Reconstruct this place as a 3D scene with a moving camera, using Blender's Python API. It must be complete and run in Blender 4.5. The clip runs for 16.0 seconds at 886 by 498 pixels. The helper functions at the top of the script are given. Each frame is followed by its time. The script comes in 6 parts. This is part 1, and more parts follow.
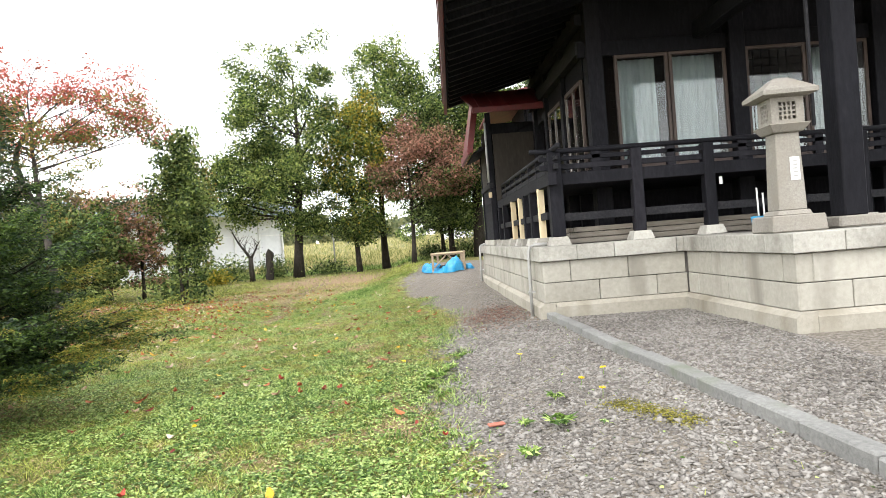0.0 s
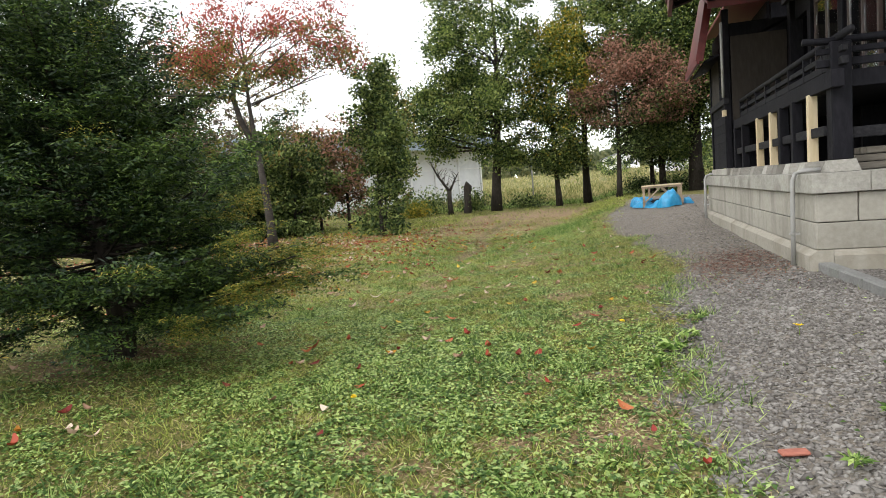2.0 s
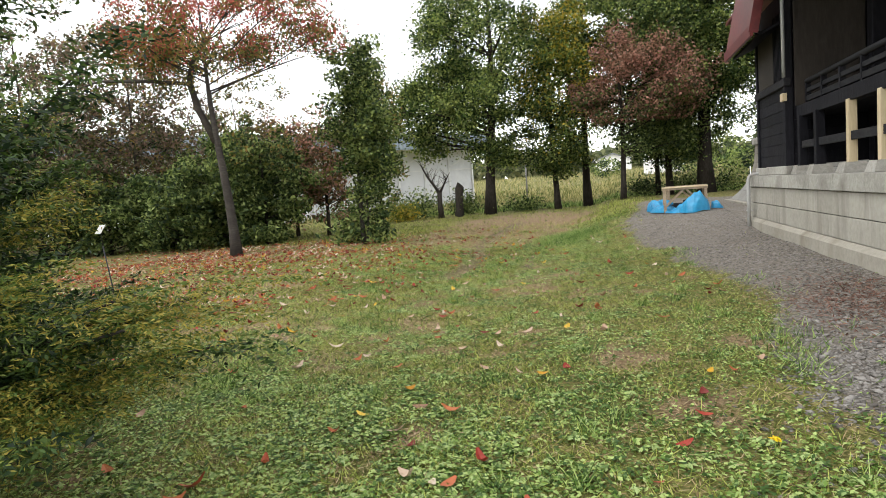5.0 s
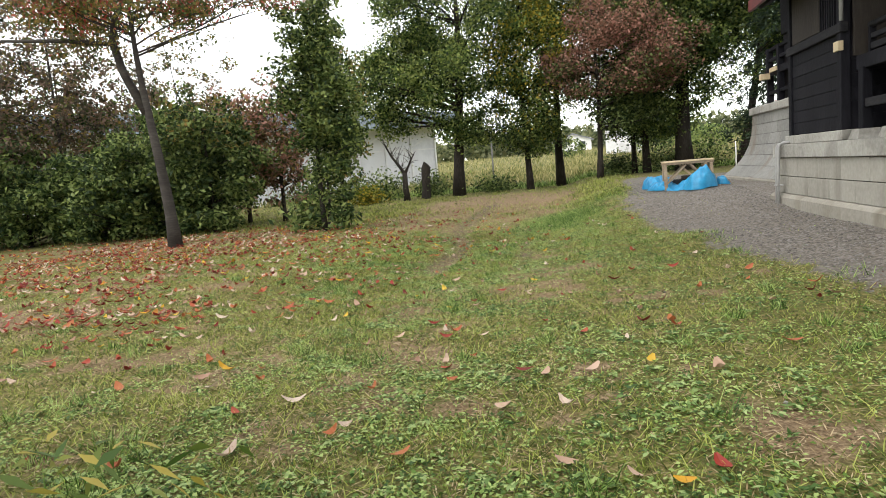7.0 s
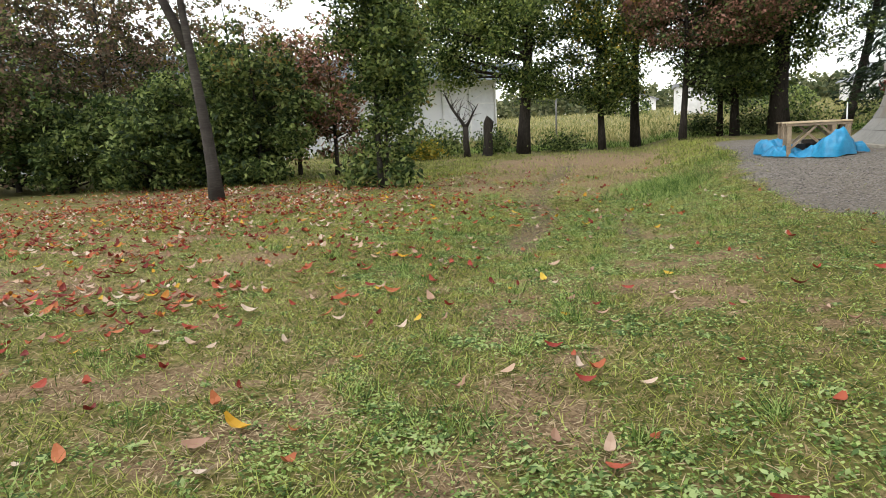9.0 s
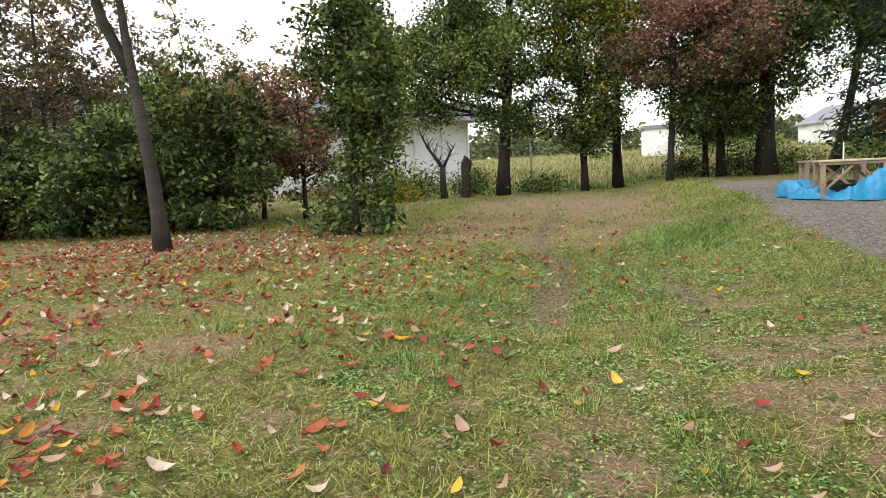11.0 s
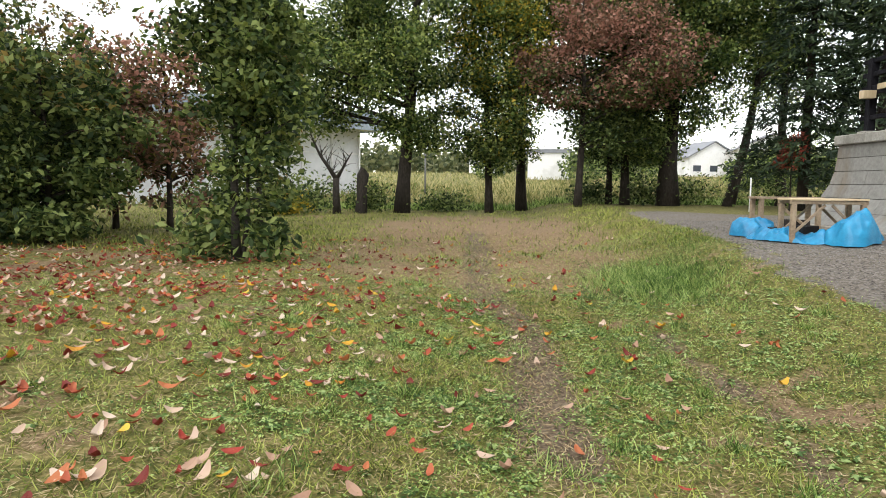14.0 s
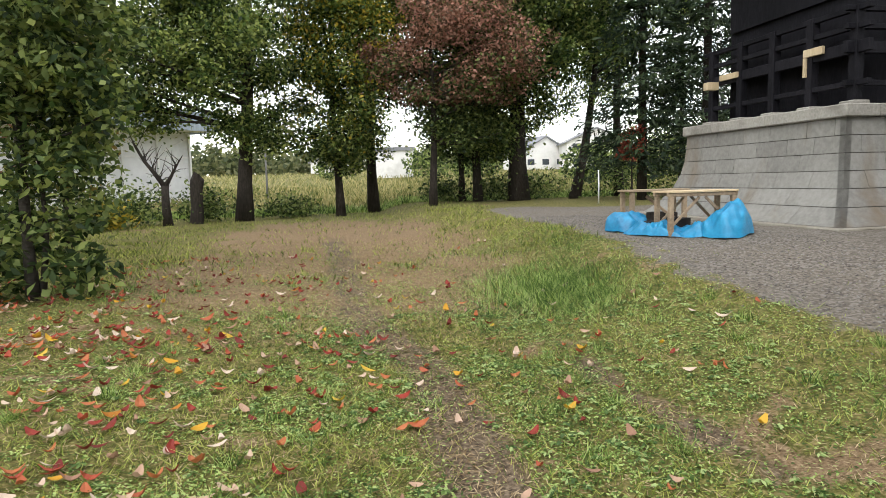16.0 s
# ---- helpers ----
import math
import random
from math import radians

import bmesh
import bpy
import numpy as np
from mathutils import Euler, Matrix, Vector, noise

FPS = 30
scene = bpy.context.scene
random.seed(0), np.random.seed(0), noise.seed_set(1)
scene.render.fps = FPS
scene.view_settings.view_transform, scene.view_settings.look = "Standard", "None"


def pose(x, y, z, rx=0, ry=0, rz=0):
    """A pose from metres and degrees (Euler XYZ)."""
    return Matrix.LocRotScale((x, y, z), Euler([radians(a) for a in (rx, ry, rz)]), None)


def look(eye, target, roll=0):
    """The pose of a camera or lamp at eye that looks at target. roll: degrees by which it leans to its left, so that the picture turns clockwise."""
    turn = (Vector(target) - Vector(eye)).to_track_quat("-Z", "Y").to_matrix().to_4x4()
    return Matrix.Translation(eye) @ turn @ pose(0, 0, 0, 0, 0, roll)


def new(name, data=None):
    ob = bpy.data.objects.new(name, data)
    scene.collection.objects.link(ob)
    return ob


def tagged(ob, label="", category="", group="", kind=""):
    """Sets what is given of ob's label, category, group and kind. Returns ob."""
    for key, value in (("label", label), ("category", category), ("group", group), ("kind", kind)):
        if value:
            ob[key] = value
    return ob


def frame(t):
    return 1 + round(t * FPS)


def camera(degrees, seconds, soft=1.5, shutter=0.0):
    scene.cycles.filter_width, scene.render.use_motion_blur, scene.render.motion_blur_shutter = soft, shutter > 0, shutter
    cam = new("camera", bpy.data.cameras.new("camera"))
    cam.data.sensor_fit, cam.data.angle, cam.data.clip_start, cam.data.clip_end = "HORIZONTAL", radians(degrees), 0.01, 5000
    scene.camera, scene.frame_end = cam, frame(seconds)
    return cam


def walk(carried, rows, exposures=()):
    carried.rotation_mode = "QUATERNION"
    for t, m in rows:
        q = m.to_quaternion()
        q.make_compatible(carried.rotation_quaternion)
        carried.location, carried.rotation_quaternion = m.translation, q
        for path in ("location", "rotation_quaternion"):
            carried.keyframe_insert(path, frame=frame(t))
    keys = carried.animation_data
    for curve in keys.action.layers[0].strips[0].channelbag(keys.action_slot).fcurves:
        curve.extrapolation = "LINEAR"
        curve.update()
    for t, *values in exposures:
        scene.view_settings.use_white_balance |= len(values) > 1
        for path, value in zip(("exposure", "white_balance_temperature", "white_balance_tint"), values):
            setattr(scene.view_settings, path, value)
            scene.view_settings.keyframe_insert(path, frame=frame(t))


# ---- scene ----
PATH = [
    (0, (0.000, 0.000, 1.507), (0.062, 1.999, 1.485), -4.52),
    (0.5, (-0.037, 0.404, 1.464), (-0.156, 2.399, 1.386), -5.11),
    (1, (-0.076, 0.789, 1.452), (-0.408, 2.757, 1.334), -5.89),
    (1.5, (-0.164, 1.258, 1.447), (-0.679, 3.184, 1.290), -4.74),
    (2, (-0.255, 1.711, 1.422), (-0.812, 3.624, 1.244), -4.43),
    (2.5, (-0.449, 2.186, 1.445), (-1.018, 4.092, 1.243), -4.47),
    (3, (-0.572, 2.634, 1.451), (-1.118, 4.548, 1.257), -4.34),
    (3.5, (-0.745, 3.104, 1.461), (-1.276, 5.023, 1.268), -4.34),
    (4, (-0.848, 3.508, 1.468), (-1.328, 5.443, 1.304), -4.42),
    (6.3, (-1.689, 5.944, 1.365), (-2.277, 7.844, 1.156), -4.02),
    (6.5, (-1.824, 6.155, 1.359), (-2.378, 8.065, 1.144), -4.28),
    (7, (-2.028, 6.646, 1.330), (-2.432, 8.590, 1.091), -4.84),
    (7.5, (-2.237, 7.133, 1.337), (-2.629, 9.070, 1.033), -3.15),
    (8, (-2.451, 7.604, 1.331), (-2.810, 9.550, 1.038), -2.01),
    (8.5, (-2.731, 8.043, 1.299), (-3.253, 9.946, 0.972), -2.25),
    (9, (-2.937, 8.559, 1.282), (-3.492, 10.447, 0.921), -2.98),
    (9.2, (-3.037, 8.736, 1.308), (-3.591, 10.624, 0.948), -2.77),
    (11.3, (-4.009, 10.705, 1.235), (-4.459, 12.639, 1.000), -2.93),
    (11.5, (-4.101, 10.889, 1.208), (-4.557, 12.822, 0.968), -2.88),
    (12, (-4.292, 11.398, 1.204), (-4.748, 13.330, 0.961), -2.85),
    (12.5, (-4.415, 11.836, 1.208), (-4.872, 13.769, 0.968), -2.90),
    (13, (-4.569, 12.296, 1.250), (-4.922, 14.249, 1.005), -2.90),
    (13.5, (-4.714, 12.664, 1.282), (-4.915, 14.637, 1.028), 0.03),
    (14, (-4.907, 12.985, 1.307), (-4.993, 14.973, 1.100), 0.56),
    (14.5, (-5.059, 13.363, 1.293), (-5.101, 15.350, 1.077), 1.03),
    (15, (-5.232, 13.735, 1.295), (-5.278, 15.717, 1.029), 0.98),
    (15.5, (-5.284, 14.103, 1.315), (-5.167, 16.078, 1.026), -1.12),
    (16, (-5.213, 14.392, 1.380), (-4.823, 16.342, 1.165), -1.57),
]
cam = camera(69.5, 16.0, soft=0.8)
EXPOSURES = [(0, 1.3), (0.5, 1.15), (1.0, 0.85), (1.5, 0.62), (2.5, 0.55), (4.0, 0.55), (7.0, 0.55), (9.0, 0.43), (12.5, 0.64), (16.0, 0.54)]
walk(cam, [(t, look(eye, target, roll)) for t, eye, target, roll in PATH], EXPOSURES)

# ---- world and light: bright overcast ----
world = bpy.data.worlds.new("overcast_sky")
scene.world = world
world.use_nodes = True
wn = world.node_tree
wn.nodes.clear()
w_out = wn.nodes.new("ShaderNodeOutputWorld")
w_add = wn.nodes.new("ShaderNodeAddShader")
w_sky = wn.nodes.new("ShaderNodeTexSky")
w_sky.sky_type = "NISHITA"
w_sky.sun_disc = False
w_sky.sun_elevation = radians(38)
w_sky.sun_rotation = radians(215)
w_b1 = wn.nodes.new("ShaderNodeBackground")
w_b1.inputs["Strength"].default_value = 0.05
w_b2 = wn.nodes.new("ShaderNodeBackground")
w_b2.inputs["Strength"].default_value = 1.25
w_b2.inputs["Color"].default_value = (1.0, 0.985, 0.95, 1)
wn.links.new(w_sky.outputs["Color"], w_b1.inputs["Color"])
wn.links.new(w_b1.outputs["Background"], w_add.inputs[0])
wn.links.new(w_b2.outputs["Background"], w_add.inputs[1])
wn.links.new(w_add.outputs["Shader"], w_out.inputs["Surface"])

sun = new("sun", bpy.data.lights.new("sun", "SUN"))
sun.data.energy = 0.9
sun.data.angle = radians(25)
sun.data.color = (1.0, 0.97, 0.92)
sun.matrix_world = look((0, 0, 40), (22, 31, 0))


# ---- small mesh and material helpers ----
def material(name, colors, scale=6.0, coarse=0.7, rough=0.8, bump=0.3, metallic=0.0, stretch=(1, 1, 1), vary=0.0,
             island=0.0, translucent=0.0, specular=0.3, detail=8.0, stain=None, stain_scale=0.5, bump_scale=None, drip=(1, 1, 1)):
    """Procedural surface: a colour ramp over fine and coarse noise, wear stains, bump, and a change from piece to piece."""
    m = bpy.data.materials.new(name)
    m.use_nodes = True
    nt = m.node_tree
    nt.nodes.clear()
    N = nt.nodes.new
    out = N("ShaderNodeOutputMaterial")
    bsdf = N("ShaderNodeBsdfPrincipled")
    coord = N("ShaderNodeTexCoord")
    mapping = N("ShaderNodeMapping")
    mapping.inputs["Scale"].default_value = stretch
    geo = N("ShaderNodeNewGeometry")
    nt.links.new(geo.outputs["Position"], mapping.inputs["Vector"])
    fine = N("ShaderNodeTexNoise")
    fine.inputs["Scale"].default_value = scale
    fine.inputs["Detail"].default_value = detail
    fine.inputs["Roughness"].default_value = 0.65
    big = N("ShaderNodeTexNoise")
    big.inputs["Scale"].default_value = coarse
    big.inputs["Detail"].default_value = 4
    nt.links.new(mapping.outputs["Vector"], fine.inputs["Vector"])
    nt.links.new(mapping.outputs["Vector"], big.inputs["Vector"])
    mixf = N("ShaderNodeMath")
    mixf.operation = "MULTIPLY_ADD"
    mixf.inputs[1].default_value = 0.55
    nt.links.new(fine.outputs["Fac"], mixf.inputs[0])
    half = N("ShaderNodeMath")
    half.operation = "MULTIPLY"
    half.inputs[1].default_value = 0.45
    nt.links.new(big.outputs["Fac"], half.inputs[0])
    nt.links.new(half.outputs[0], mixf.inputs[2])
    factor = mixf.outputs[0]
    if vary or island:
        src = N("ShaderNodeObjectInfo").outputs["Random"] if vary else geo.outputs["Random Per Island"]
        shift = N("ShaderNodeMath")
        shift.operation = "MULTIPLY_ADD"
        shift.inputs[1].default_value = (vary or island)
        nt.links.new(src, shift.inputs[0])
        back = N("ShaderNodeMath")
        back.operation = "SUBTRACT"
        back.inputs[1].default_value = (vary or island) / 2
        nt.links.new(factor, back.inputs[0])
        nt.links.new(back.outputs[0], shift.inputs[2])
        factor = shift.outputs[0]
    ramp = N("ShaderNodeValToRGB")
    els = ramp.color_ramp.elements
    lo, hi = 0.3, 0.7
    while len(els) < len(colors):
        els.new(0.5)
    for i, c in enumerate(colors):
        els[i].position = lo + (hi - lo) * i / max(1, len(colors) - 1)
        els[i].color = (*c, 1)
    nt.links.new(factor, ramp.inputs["Fac"])
    color = ramp.outputs["Color"]
    if stain:
        sn = N("ShaderNodeTexNoise")
        sn.inputs["Scale"].default_value = stain_scale
        sn.inputs["Detail"].default_value = 6
        sm_map = N("ShaderNodeMapping")
        sm_map.inputs["Scale"].default_value = drip
        nt.links.new(geo.outputs["Position"], sm_map.inputs["Vector"])
        nt.links.new(sm_map.outputs["Vector"], sn.inputs["Vector"])
        sr = N("ShaderNodeMapRange")
        sr.inputs["From Min"].default_value, sr.inputs["From Max"].default_value = 0.52, 0.72
        nt.links.new(sn.outputs["Fac"], sr.inputs["Value"])
        mx = N("ShaderNodeMix")
        mx.data_type = "RGBA"
        mx.inputs["B"].default_value = (*stain, 1)
        nt.links.new(sr.outputs["Result"], mx.inputs["Factor"])
        nt.links.new(color, mx.inputs["A"])
        color = mx.outputs["Result"]
    nt.links.new(color, bsdf.inputs["Base Color"])
    bsdf.inputs["Roughness"].default_value = rough
    bsdf.inputs["Metallic"].default_value = metallic
    bsdf.inputs["Specular IOR Level"].default_value = specular
    if bump:
        b = N("ShaderNodeBump")
        b.inputs["Strength"].default_value = bump
        b.inputs["Distance"].default_value = 0.02
        source = fine.outputs["Fac"]
        if bump_scale:
            bn = N("ShaderNodeTexNoise")
            bn.inputs["Scale"].default_value = bump_scale
            nt.links.new(mapping.outputs["Vector"], bn.inputs["Vector"])
            source = bn.outputs["Fac"]
        nt.links.new(source, b.inputs["Height"])
        nt.links.new(b.outputs["Normal"], bsdf.inputs["Normal"])
    final = bsdf.outputs["BSDF"]
    if translucent:
        tr = N("ShaderNodeBsdfTranslucent")
        nt.links.new(color, tr.inputs["Color"])
        mixs = N("ShaderNodeMixShader")
        mixs.inputs["Fac"].default_value = translucent
        nt.links.new(final, mixs.inputs[1])
        nt.links.new(tr.outputs["BSDF"], mixs.inputs[2])
        final = mixs.outputs["Shader"]
    nt.links.new(final, out.inputs["Surface"])
    return m


def mesh_object(name, verts, faces, mat, parent=None, label="", smooth=False):
    me = bpy.data.meshes.new(name)
    me.from_pydata(verts, [], faces)
    if mat:
        me.materials.append(mat)
    if smooth:
        me.polygons.foreach_set("use_smooth", [True] * len(me.polygons))
    me.update()
    ob = new(name, me)
    if parent:
        ob.parent = parent
    if label:
        ob["label"] = label
    return ob


def part(name, bm, mat, parent=None, label="", smooth=False):
    me = bpy.data.meshes.new(name)
    bmesh.ops.recalc_face_normals(bm, faces=bm.faces)
    bm.to_mesh(me)
    bm.free()
    me.materials.append(mat)
    if smooth:
        me.polygons.foreach_set("use_smooth", [True] * len(me.polygons))
    ob = new(name, me)
    if parent:
        ob.parent = parent
    if label:
        ob["label"] = label
    return ob


def empty(name, label="", category="", group="", kind="", at=(0, 0, 0)):
    ob = new(name)
    ob.location = at
    return tagged(ob, label, category, group, kind)


def add_box(bm, x0, x1, y0, y1, z0, z1, bevel=0.0, m=None):
    geom = bmesh.ops.create_cube(bm, size=1.0)
    mat = Matrix.Translation(((x0 + x1) / 2, (y0 + y1) / 2, (z0 + z1) / 2)) @ Matrix.Diagonal((x1 - x0, y1 - y0, z1 - z0, 1))
    bmesh.ops.transform(bm, matrix=(m @ mat) if m else mat, verts=geom["verts"])
    if bevel:
        edges = list({e for v in geom["verts"] for e in v.link_edges})
        bmesh.ops.bevel(bm, geom=edges, offset=bevel, segments=1, affect="EDGES")
    return bm


def box(x0, x1, y0, y1, z0, z1, bevel=0.0, m=None):
    return add_box(bmesh.new(), x0, x1, y0, y1, z0, z1, bevel, m)


def beam(a, b, w, h, bevel=0.006):
    """A squared timber from a to b, w wide and h high."""
    a, b = Vector(a), Vector(b)
    d = b - a
    q = d.to_track_quat("Y", "Z").to_matrix().to_4x4()
    m = Matrix.Translation((a + b) / 2) @ q
    return box(-w / 2, w / 2, -d.length / 2, d.length / 2, -h / 2, h / 2, bevel, m)


def tube(points, radii, sides=8, close=True):
    """A round tapered tube along points."""
    verts, faces = [], []
    pts = [Vector(p) for p in points]
    n = len(pts)
    for i, p in enumerate(pts):
        d = (pts[min(i + 1, n - 1)] - pts[max(i - 1, 0)]).normalized()
        ref = Vector((1, 0, 0)) if abs(d.x) < 0.8 else Vector((0, 1, 0))
        u = d.cross(ref).normalized()
        v = d.cross(u)
        for k in range(sides):
            a = 2 * math.pi * k / sides
            verts.append(p + (u * math.cos(a) + v * math.sin(a)) * radii[i])
    for i in range(n - 1):
        for k in range(sides):
            k2 = (k + 1) % sides
            faces.append((i * sides + k, i * sides + k2, (i + 1) * sides + k2, (i + 1) * sides + k))
    if close:
        faces.append(tuple(range(sides))[::-1])
        faces.append(tuple((n - 1) * sides + k for k in range(sides)))
    return [tuple(v) for v in verts], faces


def tube_part(name, points, radii, mat, parent=None, sides=8, label=""):
    v, f = tube(points, radii, sides)
    return mesh_object(name, v, f, mat, parent, label, smooth=True)


def sm(v, a, b):
    t = min(1.0, max(0.0, (v - a) / (b - a)))
    return t * t * (3 - 2 * t)


def wob(x, y, s, seed=0.0):
    return noise.noise(Vector((x * s + seed, y * s - seed, seed * 1.7)))


# ---- lie of the land ----
EDGE = ((-30, 0.3), (0, 0.25), (4, 0.2), (7, 0.1), (9, 0.3), (13, 0.5), (17, 0.05), (20, -0.75), (24, -0.6), (33, 0.0), (38, 0.8))


def gravel_edge(y):
    for (y0, x0), (y1, x1) in zip(EDGE, EDGE[1:]):
        if y <= y1:
            return x0 + (x1 - x0) * max(0.0, (y - y0)) / (y1 - y0)
    return EDGE[-1][1]


def ground(x, y):
    g = -0.27 * math.exp(-((x + 4.0) / 2.6) ** 2 - ((y - 17.5) / 6.0) ** 2)
    g += 0.16 * sm(x, 0.2, 1.6) * (1 - sm(y, 19, 26))
    g += 0.38 * sm(y, 18, 24) * sm(x, -2.7, -0.6)
    g -= 0.05 * rut_cover(x, y)
    g += 0.03 * wob(x, y, 0.55, 3.1) + 0.012 * wob(x, y, 2.1, 7.7)
    g += 0.029 * min(150.0, max(0.0, y - 50.0)) - 0.15 * sm(y, 44, 48)
    return g


def gravel_cover(x, y):
    e = gravel_edge(y) + 0.30 * wob(x, y, 0.8, 1.3) + 0.12 * wob(x, y, 3.5, 5.2)
    far = 1 - sm(y + 2 * wob(x, y, 0.3, 4), 33.5, 35.5)
    return sm(x - e + 0.35 * wob(x, y, 6.0, 2.9), -0.32, 0.34) * far


def rut_cover(x, y):
    """Two muddy wheel tracks."""
    cx = -4.34 - 0.42 * sm(y, 19.3, 22.3) + 0.04 * math.sin(y * 1.7)
    track = math.exp(-((x - cx) / 0.30) ** 2) * sm(y, 15.5, 17.0) * (1 - sm(y, 29, 32))
    cx2 = -2.92 + 0.06 * math.sin(y * 1.9)
    track2 = math.exp(-((x - cx2) / 0.18) ** 2) * sm(y, 14, 17) * (1 - sm(y, 20, 22)) * 0.8
    n = wob(x, y, 1.1, 2.2) + 0.8 * wob(x, y, 3.6, 9.1)
    return max(0.0, min(1.0, max(track * (1.05 + 0.6 * n), track2 * (0.75 + 1.0 * n))))


def dry_zone(x, y):
    """Where the lawn is thin and yellowed, beyond the yew."""
    return math.exp(-((x + 6.0) / 4.6) ** 2 - ((y - 13.0) / 4.2) ** 2)


def worn(x, y, cx, cy, rx, ry):
    return math.exp(-((x - cx) / rx) ** 2 - ((y - cy) / ry) ** 2)


WORN = ((-0.6, 8.4, 0.55, 0.7), (-1.05, 9.6, 0.35, 0.6), (-2.4, 7.7, 0.25, 0.7), (0.1, 5.5, 0.3, 0.6), (-3.4, 11.2, 0.4, 1.3), (-3.75, 13.6, 0.35, 1.3),
        (-1.9, 10.7, 0.5, 0.5), (-7.1, 14.8, 0.7, 0.8), (-7.6, 16.3, 0.8, 0.6), (-3.9, 14.6, 0.55, 0.45), (-5.4, 7.0, 1.5, 1.1), (-9.5, 13.5, 2.2, 0.8))


def dirt_cover(x, y):
    p = math.exp(-abs((x + 4.9) / 3.1) ** 3 - abs((y - 29.3) / 8.3) ** 4) * 1.5
    n = wob(x, y, 0.9, 2.2) + 0.7 * wob(x, y, 2.6, 9.1)
    p *= 0.8 + 0.5 * n
    litter = 0.75 * math.exp(-((x + 13.0) / 5.0) ** 2 - ((y - 22.6) / 2.2) ** 2) * (1 + n)
    spots = max(worn(x, y, *w) for w in WORN) * (0.62 + 0.9 * wob(x, y, 2.3, 5.5) + 0.8 * wob(x, y, 6.0, 1.5))
    bare = sm(0.6 * wob(x, y, 0.45, 6.6) + 0.5 * wob(x, y, 1.7, 8.8) + 0.6 * wob(x, y, 4.3, 4.4) + 0.22 * dry_zone(x, y), 0.24, 0.66) * 0.8
    return max(0.0, min(1.0, max(p, rut_cover(x, y), bare, litter, spots)))


# the land and its cover sampled once on a grid, to place many small things quickly
GX, GY, GS = -22.0, 0.0, 0.1
GN, GM = 275, 480
GRID = np.array([[(ground(GX + i * GS, GY + j * GS), gravel_cover(GX + i * GS, GY + j * GS), dirt_cover(GX + i * GS, GY + j * GS),
                   wob(GX + i * GS, GY + j * GS, 1.3, 12.0), wob(GX + i * GS, GY + j * GS, 4.2, 17.0), dry_zone(GX + i * GS, GY + j * GS)) for i in range(GN)] for j in range(GM)])


def sample(p):
    """Height, gravel, bare soil and patchiness at many places."""
    u = np.clip((p[:, 0] - GX) / GS, 0, GN - 1.001)
    v = np.clip((p[:, 1] - GY) / GS, 0, GM - 1.001)
    i, j = u.astype(int), v.astype(int)
    a, b = (u - i)[:, None], (v - j)[:, None]
    g = GRID
    return (g[j, i] * (1 - a) + g[j, i + 1] * a) * (1 - b) + (g[j + 1, i] * (1 - a) + g[j + 1, i + 1] * a) * b


# ---- materials ----
M_BLOCK = material("weathered_concrete_block", [(0.25, 0.236, 0.202), (0.32, 0.305, 0.265), (0.39, 0.374, 0.33)], 14, 0.8, 0.9, 0.3, vary=0.14, stain=(0.20, 0.187, 0.16), stain_scale=1.1, drip=(2.2, 2.2, 0.35))
M_COPING = material("coping_concrete", [(0.21, 0.20, 0.178), (0.33, 0.32, 0.288), (0.44, 0.43, 0.39)], 20, 0.9, 0.9, 0.4, vary=0.12, stain=(0.16, 0.15, 0.13), stain_scale=1.6)
M_PLINTH = material("plinth_concrete", [(0.23, 0.213, 0.18), (0.31, 0.29, 0.245), (0.37, 0.348, 0.30)], 16, 0.9, 0.9, 0.35, stain=(0.20, 0.18, 0.14), stain_scale=1.1, drip=(1.6, 1.6, 0.5))
M_STONE = material("battered_stone", [(0.16, 0.157, 0.147), (0.235, 0.232, 0.215), (0.31, 0.306, 0.285)], 10, 0.6, 0.9, 0.35, vary=0.14, stain=(0.17, 0.125, 0.08), stain_scale=0.6, drip=(1.5, 1.5, 0.35))
M_JOINT = material("mortar_joint", [(0.08, 0.075, 0.07), (0.14, 0.13, 0.12)], 25, 1, 0.95, 0.3)
M_GRANITE = material("lantern_granite", [(0.15, 0.138, 0.12), (0.23, 0.215, 0.19), (0.31, 0.295, 0.265)], 40, 1.5, 0.85, 0.3, stain=(0.22, 0.20, 0.17), stain_scale=2.2)
M_KERB = material("kerb_concrete", [(0.11, 0.11, 0.105), (0.18, 0.18, 0.173), (0.26, 0.26, 0.25)], 30, 1.2, 0.92, 0.5, vary=0.1, stain=(0.14, 0.15, 0.12), stain_scale=2)
M_BLACK = material("black_stained_timber", [(0.005, 0.005, 0.007), (0.010, 0.010, 0.013), (0.021, 0.020, 0.025)], 18, 1.5, 0.65, 0.35, stretch=(1, 1, 0.3), vary=0.1, specular=0.10)
M_GREYWOOD = material("worn_dark_timber", [(0.008, 0.008, 0.010), (0.018, 0.018, 0.021), (0.038, 0.037, 0.038)], 20, 1.5, 0.7, 0.4, stretch=(1, 0.25, 1), specular=0.12)
M_RAWWOOD = material("new_pine_timber", [(0.42, 0.33, 0.20), (0.55, 0.45, 0.29), (0.64, 0.55, 0.38)], 22, 2, 0.7, 0.25, stretch=(1, 1, 0.12), vary=0.1)
M_LOG = material("stacked_old_boards", [(0.10, 0.09, 0.075), (0.18, 0.16, 0.135), (0.27, 0.245, 0.21)], 24, 2, 0.85, 0.4, stretch=(0.15, 1, 1), vary=0.2)
